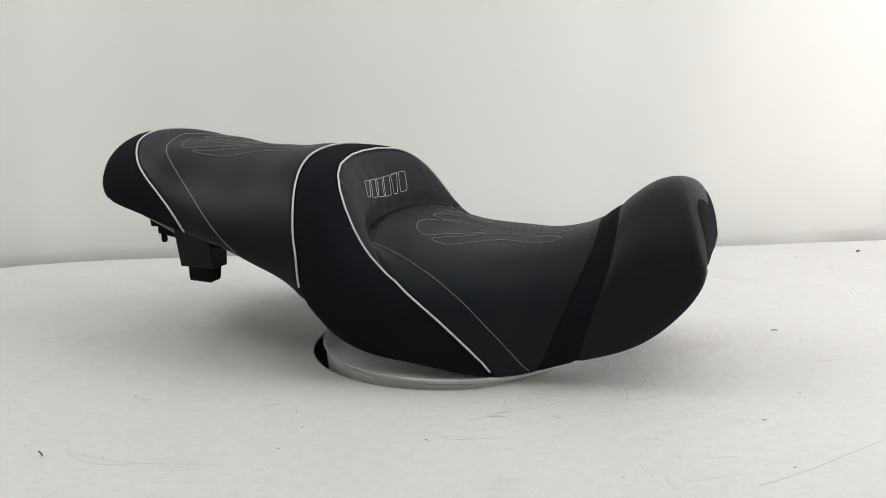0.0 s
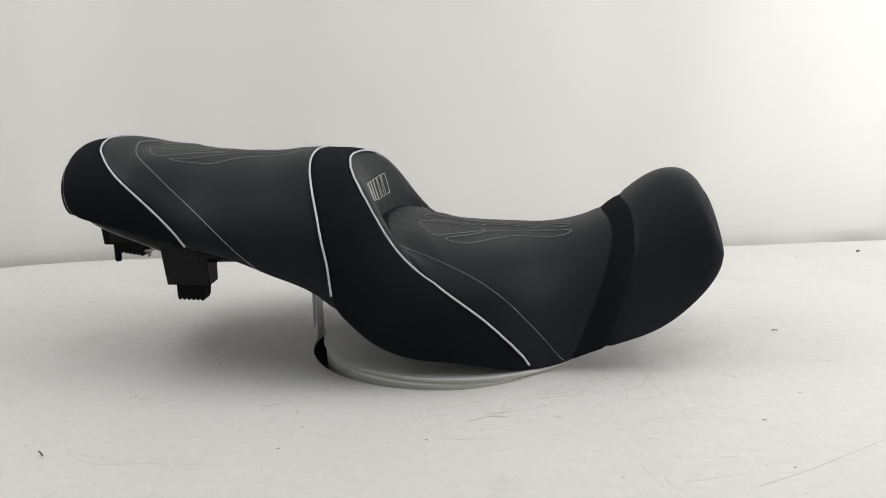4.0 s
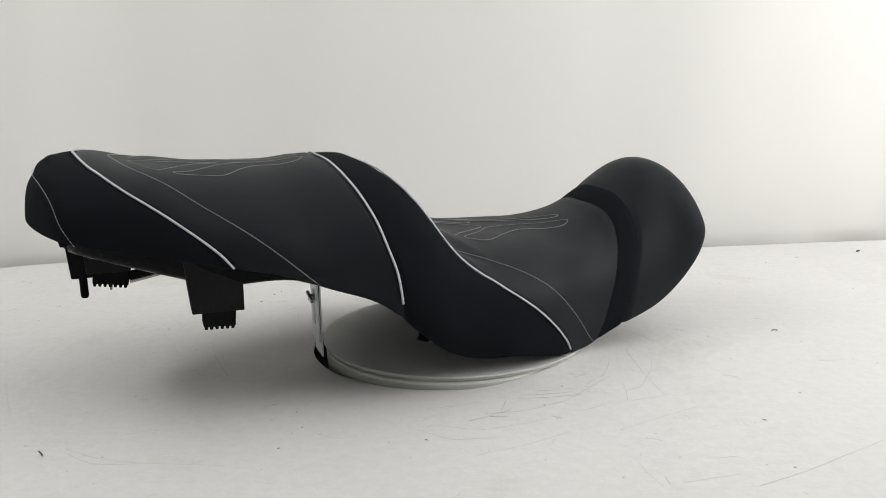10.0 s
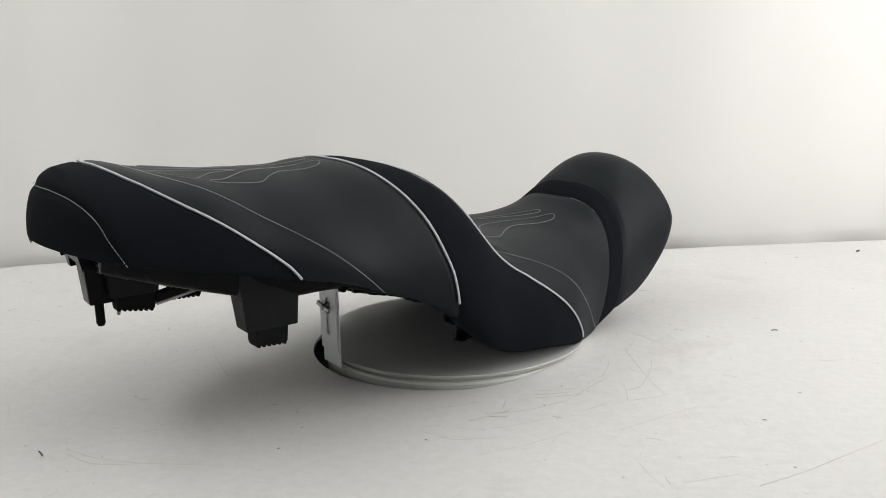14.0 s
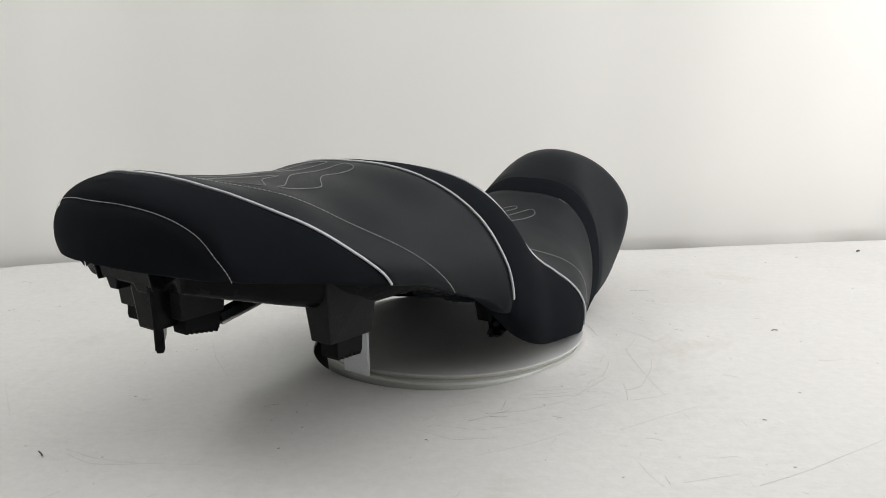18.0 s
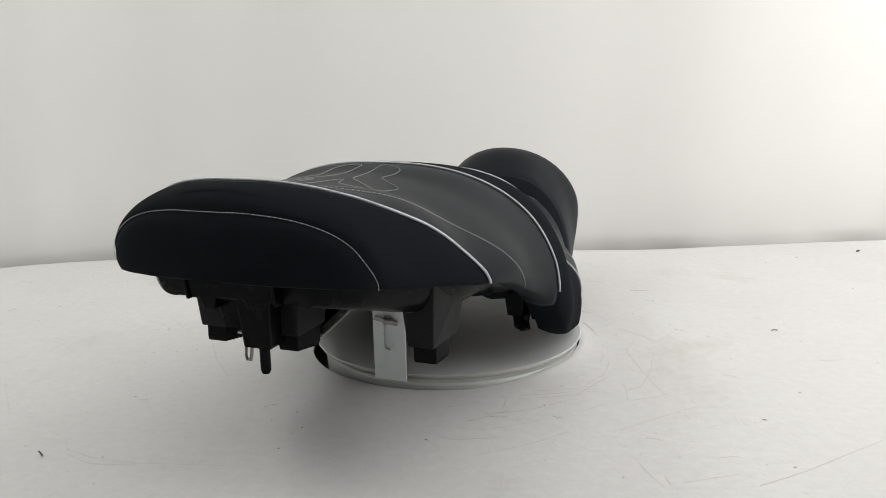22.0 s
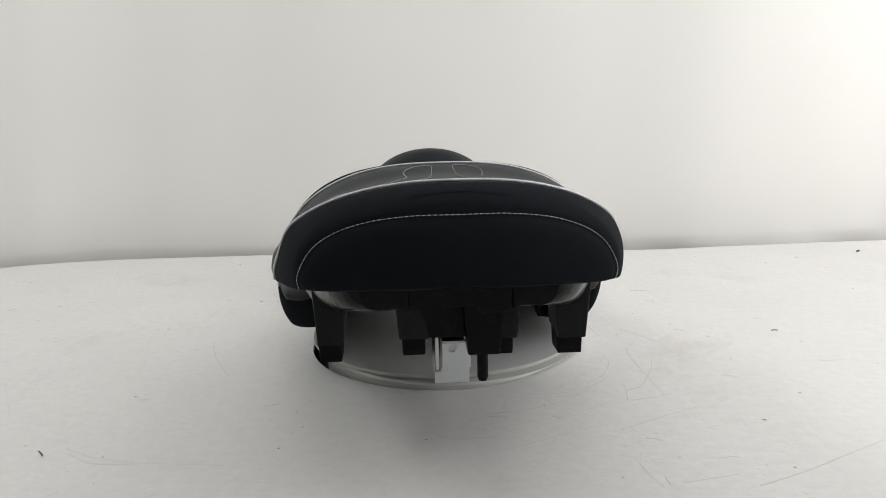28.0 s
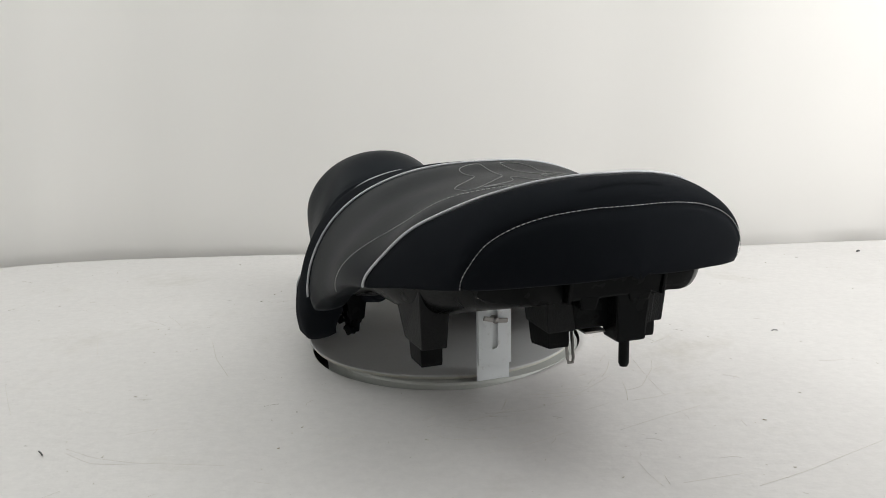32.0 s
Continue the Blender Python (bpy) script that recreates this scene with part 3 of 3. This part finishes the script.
    for loop in outlines:
        q = smooth_loop(loop, 10)
        n = skin_normal(q[:, 0], q[:, 1])
        p = skin(q[:, 0], q[:, 1]) + n * 0.0003
        tv, tf = tube(p[:-1], 0.00045, 5, closed=True, ups=n[:-1])
        mesh_part("embroidered_outline", tv, tf, EMBROIDERY, seat, "grey embroidered leaf outline")
    return seat


def lettering(seat):
    """Plain outlined bars in place of the embroidered word on the lumbar rest."""
    count = 6
    lower = lambda f: (-0.0705 - 0.0158 * f + 0.0179 * f * f, -0.192 + 0.363 * f)
    upper = lambda f: (-0.0798 - 0.0126 * f + 0.0168 * f * f, -0.144 + 0.351 * f)
    waists = ((1.0, 0.8, 0.45), (1.0, 0.75, 1.0), (0.95, 0.8, 1.0), (0.9, 0.95, 0.9), (1.0, 0.7, 0.5), (0.9, 0.95, 0.9))
    for i in range(count):
        # the run goes across the rest, from the right side to the left
        mid, half = (i + 0.5) / count, 0.43 / count
        rows = []
        for d in np.linspace(0, 1, 9):
            k = half * float(np.interp(d, (0, 0.5, 1), waists[i]))
            ends = []
            for f in (mid - k, mid + k):
                (a, b), (c, e) = upper(f), lower(f)
                ends.append((a + (c - a) * d, b + (e - b) * d))
            rows.append(ends)
        outline = [r[0] for r in rows] + [r[1] for r in reversed(rows)]
        outline = along([(*p, 0.0) for p in outline + outline[:1]], 0.004)
        xs, vs = outline[:, 0], outline[:, 1]
        n = skin_normal(xs, vs)
        tv, tf = tube(skin(xs, vs) + n * 0.0003, 0.0004, 5, closed=True, ups=n)
        mesh_part("embroidered_bar", tv, tf, THREAD, seat, "pale embroidered outline bar")


def tail_mark(seat):
    """Plain raised black bars in place of the faint embossed word on the rear panel."""
    count = 9
    for i in range(count):
        v = np.linspace(-0.2 + 0.4 * i / count + 0.006, -0.2 + 0.4 * (i + 1) / count - 0.006, 8)
        x = np.linspace(-0.4005, -0.3960, 6)
        xx, vv = np.meshgrid(x, v, indexing="ij")
        p = skin(xx, vv) + skin_normal(xx, vv) * 0.0006
        mesh_part("embossed_bar", p.reshape(-1, 3), grid_faces(6, 8), SUEDE, seat, "faint black embossed bar")


def build_underside(seat):
    # the moulded pan
    nu, nv = 110, 61
    x = np.concatenate([[-0.3862], np.linspace(-0.3860, -0.366, 39), np.linspace(-0.365, NOSE - 0.05, nu - 40)])
    w, zt, zb, *_ = profiles(x)
    depth = np.interp(x, [-0.42, -0.405, -0.399, -0.392, -0.35, -0.31, -0.27, -0.24, -0.19, -0.145, -0.12, -0.09, -0.05, 0.0, 0.1, 0.2, 0.26], [0.0, 0.001, 0.012, 0.016, 0.020, 0.025, 0.028, 0.024, 0.009, 0.004, -0.006, -0.03, -0.06, -0.07, -0.055, -0.04, -0.02])
    depth[0] = -0.004
    s = np.sin(np.linspace(-1, 1, nv) * math.pi / 2)
    inset = np.maximum(w - np.interp(x, [-0.386, -0.375, -0.36, -0.30, -0.22, -0.10], [0.032, 0.028, 0.025, 0.024, 0.018, 0.012]), 0.004)
    z = zb[:, None] + 0.003 - (depth + 0.003)[:, None] * (1 - np.abs(s)[None] ** 18 - 0.05 * np.cos(3 * math.pi * s)[None] ** 2 * (np.abs(s)[None] < 0.834))
    z = np.minimum(z, (zt - 0.012)[:, None])
    p = np.stack([np.broadcast_to(x[:, None], z.shape), inset[:, None] * s[None] + MIDDLE, z], -1)
    mesh_part("seat_pan", p.reshape(-1, 3), [f[::-1] for f in grid_faces(nu, nv)], PLASTIC, seat, "glossy black moulded plastic base pan")

    def foot(pad, pad_z, leg_low, leg_z, leg_top, top_z, tilt, teeth=6, flare=0.0):
        """A tapered leg of the pan with a toothed rubber pad that leans by tilt degrees; rectangles are (x0, x1, y0, y1), and flare turns the outer face towards the tail."""
        outlines = []
        for (x0, x1, y0, y1), f in ((leg_low, 0.3 * flare), (leg_top, flare)):
            outlines.append([(x0, y0), (x1, y0 + min(f, 0)), (x1, y1 + max(f, 0)), (x0, y1)])
        leg = part("support_leg", wedge(bmesh.new(), outlines[0], leg_z, outlines[1], top_z), GRAINED, seat, "grained black plastic leg")
        x0, x1, y0, y1 = pad
        cx, cy = (x0 + x1) / 2, (y0 + y1) / 2
        hx, hy = (x1 - x0) / 2, (y1 - y0) / 2
        lean = pose(cx, cy, pad_z, 0, tilt, 0)
        high = leg_z - pad_z + 0.003
        part("rubber_pad", block(bmesh.new(), (-hx, hx, -hy, hy, 0.0026), (-hx - 0.0008, hx + 0.0008, -hy - 0.0004, hy + 0.0004, high), 0.0008, lean), RUBBER, leg, "toothed black rubber pad")
        for k in range(teeth):
            a, c = -hx + 2 * hx * (k + 0.1) / teeth, -hx + 2 * hx * (k + 0.82) / teeth
            part("pad_tooth", block(bmesh.new(), (a + 0.0006, c - 0.0006, -hy + 0.0004, hy - 0.0004, 0), (a - 0.0003, c + 0.0003, -hy, hy, 0.0036), 0.0003, lean), RUBBER, leg)

    m = MIDDLE
    foot((-0.275, -0.246, -0.100, -0.080), 0.0775, (-0.284, -0.237, -0.1015, -0.079), 0.0945, (-0.289, -0.237, -0.105, -0.074), 0.150, 3, flare=-0.0095)
    foot((-0.281, -0.250, 0.0985, 0.1165), 0.0790, (-0.286, -0.246, 0.096, 0.1170), 0.0955, (-0.290, -0.241, 0.093, 0.1195), 0.150, 3, flare=0.0095)
    foot((-0.3705, -0.338, -0.0305, -0.0140), 0.1115, (-0.374, -0.334, -0.0335, -0.0115), 0.1265, (-0.376, -0.331, -0.036, -0.008), 0.158, 9, 7)
    foot((-0.3710, -0.3385, 0.0318, 0.0480), 0.1130, (-0.374, -0.334, 0.0290, 0.0500), 0.1280, (-0.376, -0.331, 0.026, 0.0525), 0.158, 9, 7)

    # rear box with its peg
    bm = block(bmesh.new(), (-0.389, -0.367, -0.0195, 0.0030, 0.1200), (-0.392, -0.362, -0.0225, 0.0065, 0.163), 0.002)
    box = part("peg_housing", bm, PLASTIC, seat, "glossy black plastic housing")
    verts, faces = tube([(-0.379, -0.0079, z) for z in (0.125, 0.119, 0.117, 0.108, 0.1005, 0.0992, 0.0984)], 0.0042, 16)
    verts = [(x if z > 0.118 else -0.379 + (x + 0.379) * (0.92 if z > 0.1 else 0.7), y if z > 0.118 else -0.0079 + (y + 0.0079) * (0.92 if z > 0.1 else 0.7), z) for x, y, z in verts]
    mesh_part("peg", verts, faces, RUBBER, box, "round black locating peg")
    # deep cross rib with two tabs hanging from its edge, and a web down each side
    rib = part("cross_rib", block(bmesh.new(), (-0.3930, -0.352, -0.0285, 0.0436, 0.1560), (-0.3965, -0.344, -0.0300, 0.0450, 0.176), 0.0022), PLASTIC, seat, "stepped black cross rib")
    for y0, y1, z in ((0.0228, 0.0330, 0.1480), (-0.0190, -0.0046, 0.1508)):
        part("rib_tab", block(bmesh.new(), (-0.3922, -0.372, y0, y1, z), (-0.3936, -0.370, y0 - 0.003, y1 + 0.003, 0.159), 0.0012), PLASTIC, rib)
    for y in (-0.0292, 0.0443):
        part("rib_web", block(bmesh.new(), (-0.3945, -0.350, y - 0.0012, y + 0.0012, 0.1545), (-0.3985, -0.346, y - 0.0016, y + 0.0016, 0.174), 0.0007), PLASTIC, rib)
    part("latch_housing", block(bmesh.new(), (-0.374, -0.336, 0.002, 0.030, 0.1285), (-0.378, -0.332, 0.000, 0.034, 0.160), 0.002), PLASTIC, seat, "black plastic latch housing")
    # shallow stiffening ribs across the pan between the rear boxes and the front legs
    for x, z in ((-0.318, 0.134), (-0.300, 0.130), (-0.225, 0.121), (-0.205, 0.1215)):
        part("rib", block(bmesh.new(), (x - 0.0012, x + 0.0012, -0.060 + m, 0.060 + m, z), (x - 0.0018, x + 0.0018, -0.064 + m, 0.064 + m, z + 0.012), 0.0006), PLASTIC, seat)

    # latch loop, plate and nut of bare steel
    loop = [(-0.350, 0.0205, 0.128), (-0.355, 0.0205, 0.101), (-0.3557, 0.0213, 0.0972), (-0.3557, 0.0247, 0.0972), (-0.355, 0.0255, 0.101), (-0.350, 0.0255, 0.128)]
    verts, faces = tube(loop, 0.0013, 8)
    mesh_part("latch_loop", verts, faces, STEEL, seat, "bare steel latch loop")
    plate = part("latch_plate", block(bmesh.new(), (-0.372, -0.334, 0.0035, 0.0200, 0.1235), (-0.372, -0.334, 0.0035, 0.0200, 0.1255), 0.0006), STEEL, seat, "bare steel latch plate")
    bm = bmesh.new()
    ring_solid(bm, [(0, 0.1212), (0.0030, 0.1212), (0.0034, 0.1218), (0.0034, 0.1234), (0, 0.1234)], 6, (-0.362, 0.0105))
    part("nut", bm, STEEL, plate, "small steel nut")
    for name, dz, mat, label in (("lever", 0.0030, PLASTIC, "black lever under the pan"), ("lever_edge", 0.0, STEEL, "bare steel lever edge")):
        slope = Matrix.Translation((-0.336, -0.0270, 0.1140 + dz)) @ Euler((0, -radians(10), 0)).to_matrix().to_4x4()
        bm = block(bmesh.new(), (0, 0.105, -0.0055, 0.0055, 0), (0, 0.105, -0.0055, 0.0055, 0.0026 if dz == 0 else 0.007), 0.0006, slope)
        part(name, bm, mat, seat, label)
    # moulded mounts and lumpy padding inside the front wings
    for s, shift in ((-1, 0.0), (1, 0.016)):
        def at(c):
            return s * c + shift
        bm = bmesh.new()
        for (a, b, c, d, z0, z1) in ((-0.058, -0.028, 0.096, 0.111, 0.0410, 0.075), (-0.076, -0.022, 0.094, 0.115, 0.060, 0.090), (-0.030, -0.014, 0.100, 0.112, 0.050, 0.072)):
            y0, y1 = sorted((at(c), at(d)))
            block(bm, (a + 0.004, b - 0.004, y0 + 0.002, y1 - 0.002, z0), (a, b, y0 - 0.001, y1 + 0.001, z1), 0.003)
        rng = random.Random(12)
        for _ in range(16):
            a, c, z0, h = rng.uniform(-0.072, -0.026), rng.uniform(0.096, 0.114), rng.uniform(0.046, 0.080), rng.uniform(0.003, 0.007)
            tilt = Matrix.Translation((a, at(c), z0)) @ Euler((rng.uniform(-0.6, 0.6), rng.uniform(-0.8, 0.8), rng.uniform(-0.6, 0.6))).to_matrix().to_4x4()
            block(bm, (-h, h, -0.004, 0.004, -h * 0.7), (-h * 0.8, h * 0.8, -0.003, 0.003, h), 0.0015, tilt)
        mount = part("wing_mount", bm, PLASTIC, seat, "black moulded mount inside the wing")
        bm = bmesh.new()
        for k in range(9):
            x = -0.148 + 0.0100 * k
            r = 0.0075 + 0.002 * rng.random()
            ball = bmesh.ops.create_icosphere(bm, subdivisions=2, radius=r)["verts"]
            z = float(np.interp(x, (-0.185, -0.170, -0.125, -0.08), (0.1190, 0.1160, 0.1030, 0.0870)))
            bmesh.ops.transform(bm, matrix=Matrix.Translation((x, at(0.088 + 0.003 * rng.random()), z + 0.001 * rng.random())) @ Matrix.Diagonal((1.15, 1.3, 1.0, 1)), verts=ball)
        part("edge_padding", bm, SUEDE, mount, "lumpy gathered black cover edge", True)
        bm = bmesh.new()
        for k in range(4):
            block(bm, (-0.006, 0.006, -0.0006, 0.0006, -0.003), (-0.004, 0.005, -0.0006, 0.0006, 0.004), 0.0003, pose(-0.082 + 0.004 * k, at(0.127), 0.080 + 0.002 * (k % 2), 30 * k, 25 - 20 * k, 15 * k))
        part("foil_scrap", bm, STEEL, mount, "crumpled grey foil scrap")


def build_bracket():
    """The slotted upright that carries the seat on the disc."""
    br = thing("support_bracket", "white slotted steel bracket standing on the turntable disc", "bracket")
    x0, x1, y0, y1 = -0.1516, -0.1500, -0.0244 + MIDDLE, 0.0100 + MIDDLE
    strip = -0.1472
    yc, h = (y0 + y1) / 2 + 0.001, 0.0044
    bm = bmesh.new()
    z0, z1, s0, s1 = 0.023, 0.104, 0.039, 0.080
    # plate around the slot
    prof = [(y0, z0), (y1, z0), (y1, z1), (y0, z1)]
    slot = [(yc + h * math.cos(a), s1 - h + h * math.sin(a)) for a in np.linspace(0, math.pi, 9)] + [(yc + h * math.cos(a), s0 + h + h * math.sin(a)) for a in np.linspace(math.pi, 2 * math.pi, 9)]
    layers = []
    for x in (x0, x1):
        layers.append(([bm.verts.new((x, y, z)) for y, z in prof], [bm.verts.new((x, y, z)) for y, z in slot]))
    for outer, inner in layers:
        edges = [bm.edges.new((l[i], l[(i + 1) % len(l)])) for l in (outer, inner) for i in range(len(l))]
        bmesh.ops.triangle_fill(bm, use_beauty=True, edges=edges)
    for k in (0, 1):
        a, b = layers[0][k], layers[1][k]
        for i in range(len(a)):
            j = (i + 1) % len(a)
            bm.faces.new((a[i], a[j], b[j], b[i]))
    part("upright", bm, BRACKET, br, "white coated slotted steel upright")
    bm = block(bmesh.new(), (strip - 0.0018, strip, y0 + 0.0012, y1 + 0.0012, 0.0064), (strip - 0.0018, strip, y0 + 0.0002, y1 + 0.0002, 0.104), 0.0003)
    part("lower_strip", bm, BRACKET, br, "white coated steel strip fixed to the disc rim")
    for z in (0.030, 0.092):
        bm = block(bmesh.new(), (x1, strip - 0.0018, y0 + 0.006, y1 - 0.006, z), (x1, strip - 0.0018, y0 + 0.006, y1 - 0.006, z + 0.005), 0.0004)
        part("spacer", bm, BRACKET, br, "white coated steel spacer")
    verts, faces = tube([(x0 - 0.006, yc, 0.070), (strip, yc, 0.070)], 0.0034, 12)
    bolt = mesh_part("bolt", verts, faces, STEEL, br, "bare steel bolt")
    for side in (-1, 1):
        bm = block(bmesh.new(), (-0.0015, 0.0015, 0.002, 0.013, -0.002), (-0.0015, 0.0015, 0.001, 0.0125, 0.0025), 0.0008, pose(x0 - 0.0045, yc, 0.070, 12 if side > 0 else 192 - 6, 0, 0))
        part("wing", bm, STEEL, bolt, "small steel wing of the nut")
    return br


def build_debris():
    spots = [(-0.346, -0.277, 0.010, 130, 0.0007), (0.383, 0.006, 0.007, 5, 0.0006), (0.666, 0.397, 0.006, 30, 0.0015)]
    for x, y, length, angle, r in spots:
        a = radians(angle)
        dx, dy = length * math.cos(a) / 2, length * math.sin(a) / 2
        verts, faces = tube([(x - dx, y - dy, 0.0015), (x - dx * 0.3, y - dy * 0.3 + 0.0005, 0.002), (x + dx * 0.4, y + dy * 0.4, 0.002), (x + dx, y + dy, 0.0015)], r, 6)
        tagged(mesh_part("lint_scrap", verts, faces, FLUFF), "small dark scrap of lint on the white sheet", "lint", "lint on the sheet")


def build_hairs():
    runs = [
        (3, [(-0.275, 0.012), (-0.256, -0.045), (-0.230, -0.100)]),
        (3, [(-0.360, 0.122), (-0.343, 0.097), (-0.325, 0.065)]),
        (2, [(-0.379, 0.102), (-0.360, 0.089), (-0.342, 0.069)]),
        (2, [(-0.317, 0.104), (-0.320, 0.086)]),
        (1, [(-0.430, 0.073), (-0.411, 0.013), (-0.396, -0.025)]),
        (2, [(-0.391, -0.019), (-0.393, -0.051)]),
        (1, [(-0.456, -0.115), (-0.434, -0.155), (-0.411, -0.195)]),
        (1, [(-0.353, -0.183), (-0.338, -0.193), (-0.328, -0.193)]),
        (1, [(-0.286, -0.241), (-0.254, -0.229)]),
        (2, [(-0.153, -0.334), (-0.134, -0.340)]),
        (1, [(-0.328, -0.268), (-0.296, -0.287), (-0.257, -0.298), (-0.182, -0.306)]),
        (1, [(-0.325, -0.276), (-0.296, -0.297), (-0.257, -0.301)]),
        (2, [(0.198, -0.043), (0.202, -0.117), (0.208, -0.175)]),
        (3, [(0.219, -0.076), (0.215, -0.101), (0.191, -0.154), (0.173, -0.163)]),
        (3, [(0.173, -0.062), (0.162, -0.086)]),
        (2, [(0.235, -0.356), (0.280, -0.334), (0.328, -0.306), (0.366, -0.284)]),
        (1, [(0.152, -0.312), (0.156, -0.335), (0.164, -0.358)]),
        (2, [(0.218, -0.310), (0.230, -0.307), (0.239, -0.310)]),
        (2, [(0.261, -0.238), (0.262, -0.253)]),
        (2, [(0.280, -0.128), (0.293, -0.138)]),
        (1, [(0.179, -0.349), (0.233, -0.335)]),
        (1, [(0.034, -0.212), (0.072, -0.207), (0.113, -0.186), (0.168, -0.121)]),
        (1, [(0.022, -0.297), (0.065, -0.279), (0.109, -0.251)]),
        (1, [(0.151, -0.252), (0.198, -0.224), (0.241, -0.200)]),
        (3, [(0.262, -0.368), (0.269, -0.371)]),
        (1, [(-0.027, -0.245), (0.003, -0.267), (0.042, -0.263)]),
        (1, [(-0.116, -0.249), (-0.095, -0.262), (-0.076, -0.251)]),
        (2, [(0.140, -0.145), (0.150, -0.127)]),
    ]
    for tone, pts in runs:
        p = np.array([(x, y, 0.0012) for x, y in pts])
        q = along(p, 0.004)
        if len(q) > 6:
            for _ in range(3):
                q[1:-1] = (q[:-2] + q[1:-1] * 2 + q[2:]) / 4
        q[:, 2] = [0.0004 + sheet_height(x, y) for x, y, _ in q]
        verts, faces = tube(q, (0.00014, 0.00017, 0.0002)[tone - 1], 5, flat=0.5)
        tagged(mesh_part("hair_strand", verts, faces, (HAIR_PALE, HAIR_MID, HAIR)[tone - 1]), "fine stray fibre lying on the white sheet", "fibre", "stray fibres on the sheet")


def build_dust():
    verts, faces = [], []
    rng = random.Random(5)
    for _ in range(230):
        x, y = rng.uniform(-0.75, 0.75), rng.uniform(-0.4, 0.44)
        if math.hypot(x, y) < 0.165:
            continue
        r = rng.choice((0.00025, 0.0003, 0.0004, 0.0006)) * rng.uniform(0.7, 1.2)
        a = rng.uniform(0, 6.3)
        dx, dy = r * rng.uniform(1, 3.5) * math.cos(a), r * rng.uniform(1, 3.5) * math.sin(a)
        z = 0.0008 + sheet_height(x, y)
        tv, tf = tube([(x - dx, y - dy, z), (x + dx, y + dy, z)], r, 5, flat=0.6)
        faces += [tuple(len(verts) + k for k in f) for f in tf]
        verts += tv
    for _ in range(100):
        x, y = rng.uniform(-0.7, 0.75), rng.uniform(-0.42, 0.36)
        if math.hypot(x, y) < 0.175:
            continue
        a, bend, length = rng.uniform(0, 6.3), rng.uniform(-1.4, 1.4), rng.choice((0.006, 0.009, 0.014, 0.026))
        pts = []
        for k in range(6):
            pts.append((x, y, 0.0007 + sheet_height(x, y)))
            x, y, a = x + length / 5 * math.cos(a), y + length / 5 * math.sin(a), a + bend / 5
        tv, tf = tube(pts, rng.choice((0.00012, 0.00016, 0.0002)), 4, flat=0.5)
        faces += [tuple(len(verts) + k for k in f) for f in tf]
        verts += tv
    tagged(mesh_part("dust_specks", verts, faces, DUST), "scattered dust specks, crumbs and short fibres on the white sheet", "dust", kind="stuff")


def build_scuffs():
    """Faint scuffs that run round the platter."""
    verts, faces = [], []
    rng = random.Random(9)
    for _ in range(30):
        radius, a, span = rng.uniform(0.172, 0.26), rng.uniform(-1.7, 0.5), rng.uniform(0.05, 0.35)
        drift = rng.uniform(-0.03, 0.03)
        pts = []
        for k in range(10):
            f = k / 9
            x, y = (radius + drift * f) * math.cos(a + span * f), (radius + drift * f) * math.sin(a + span * f)
            pts.append((x, y, 0.0002 + sheet_height(x, y)))
        tv, tf = tube(pts, rng.choice((0.00014, 0.0002, 0.00026)), 4, flat=0.2)
        faces += [tuple(len(verts) + k for k in f) for f in tf]
        verts += tv
    tagged(mesh_part("scuff_marks", verts, faces, SCUFF), "faint curved scuff marks on the white sheet round the platter", "scuff", kind="stuff")


build_room()
build_table()
build_backdrop()
disc = build_turntable()
seat = build_seat()
lettering(seat)
tail_mark(seat)
build_underside(seat)
bracket = build_bracket()
build_debris()
build_hairs()
build_dust()
build_scuffs()


def motions():
    """The disc turns steadily and carries the bracket and the seat with it."""
    times = [0, 2, 4, 6, 8, 10, 12, 14, 16, 18, 20, 22, 24, 26, 28, 30, 32]
    for ob in (disc, bracket, seat):
        walk(ob, [(t, turn_at(t)) for t in times])


motions()
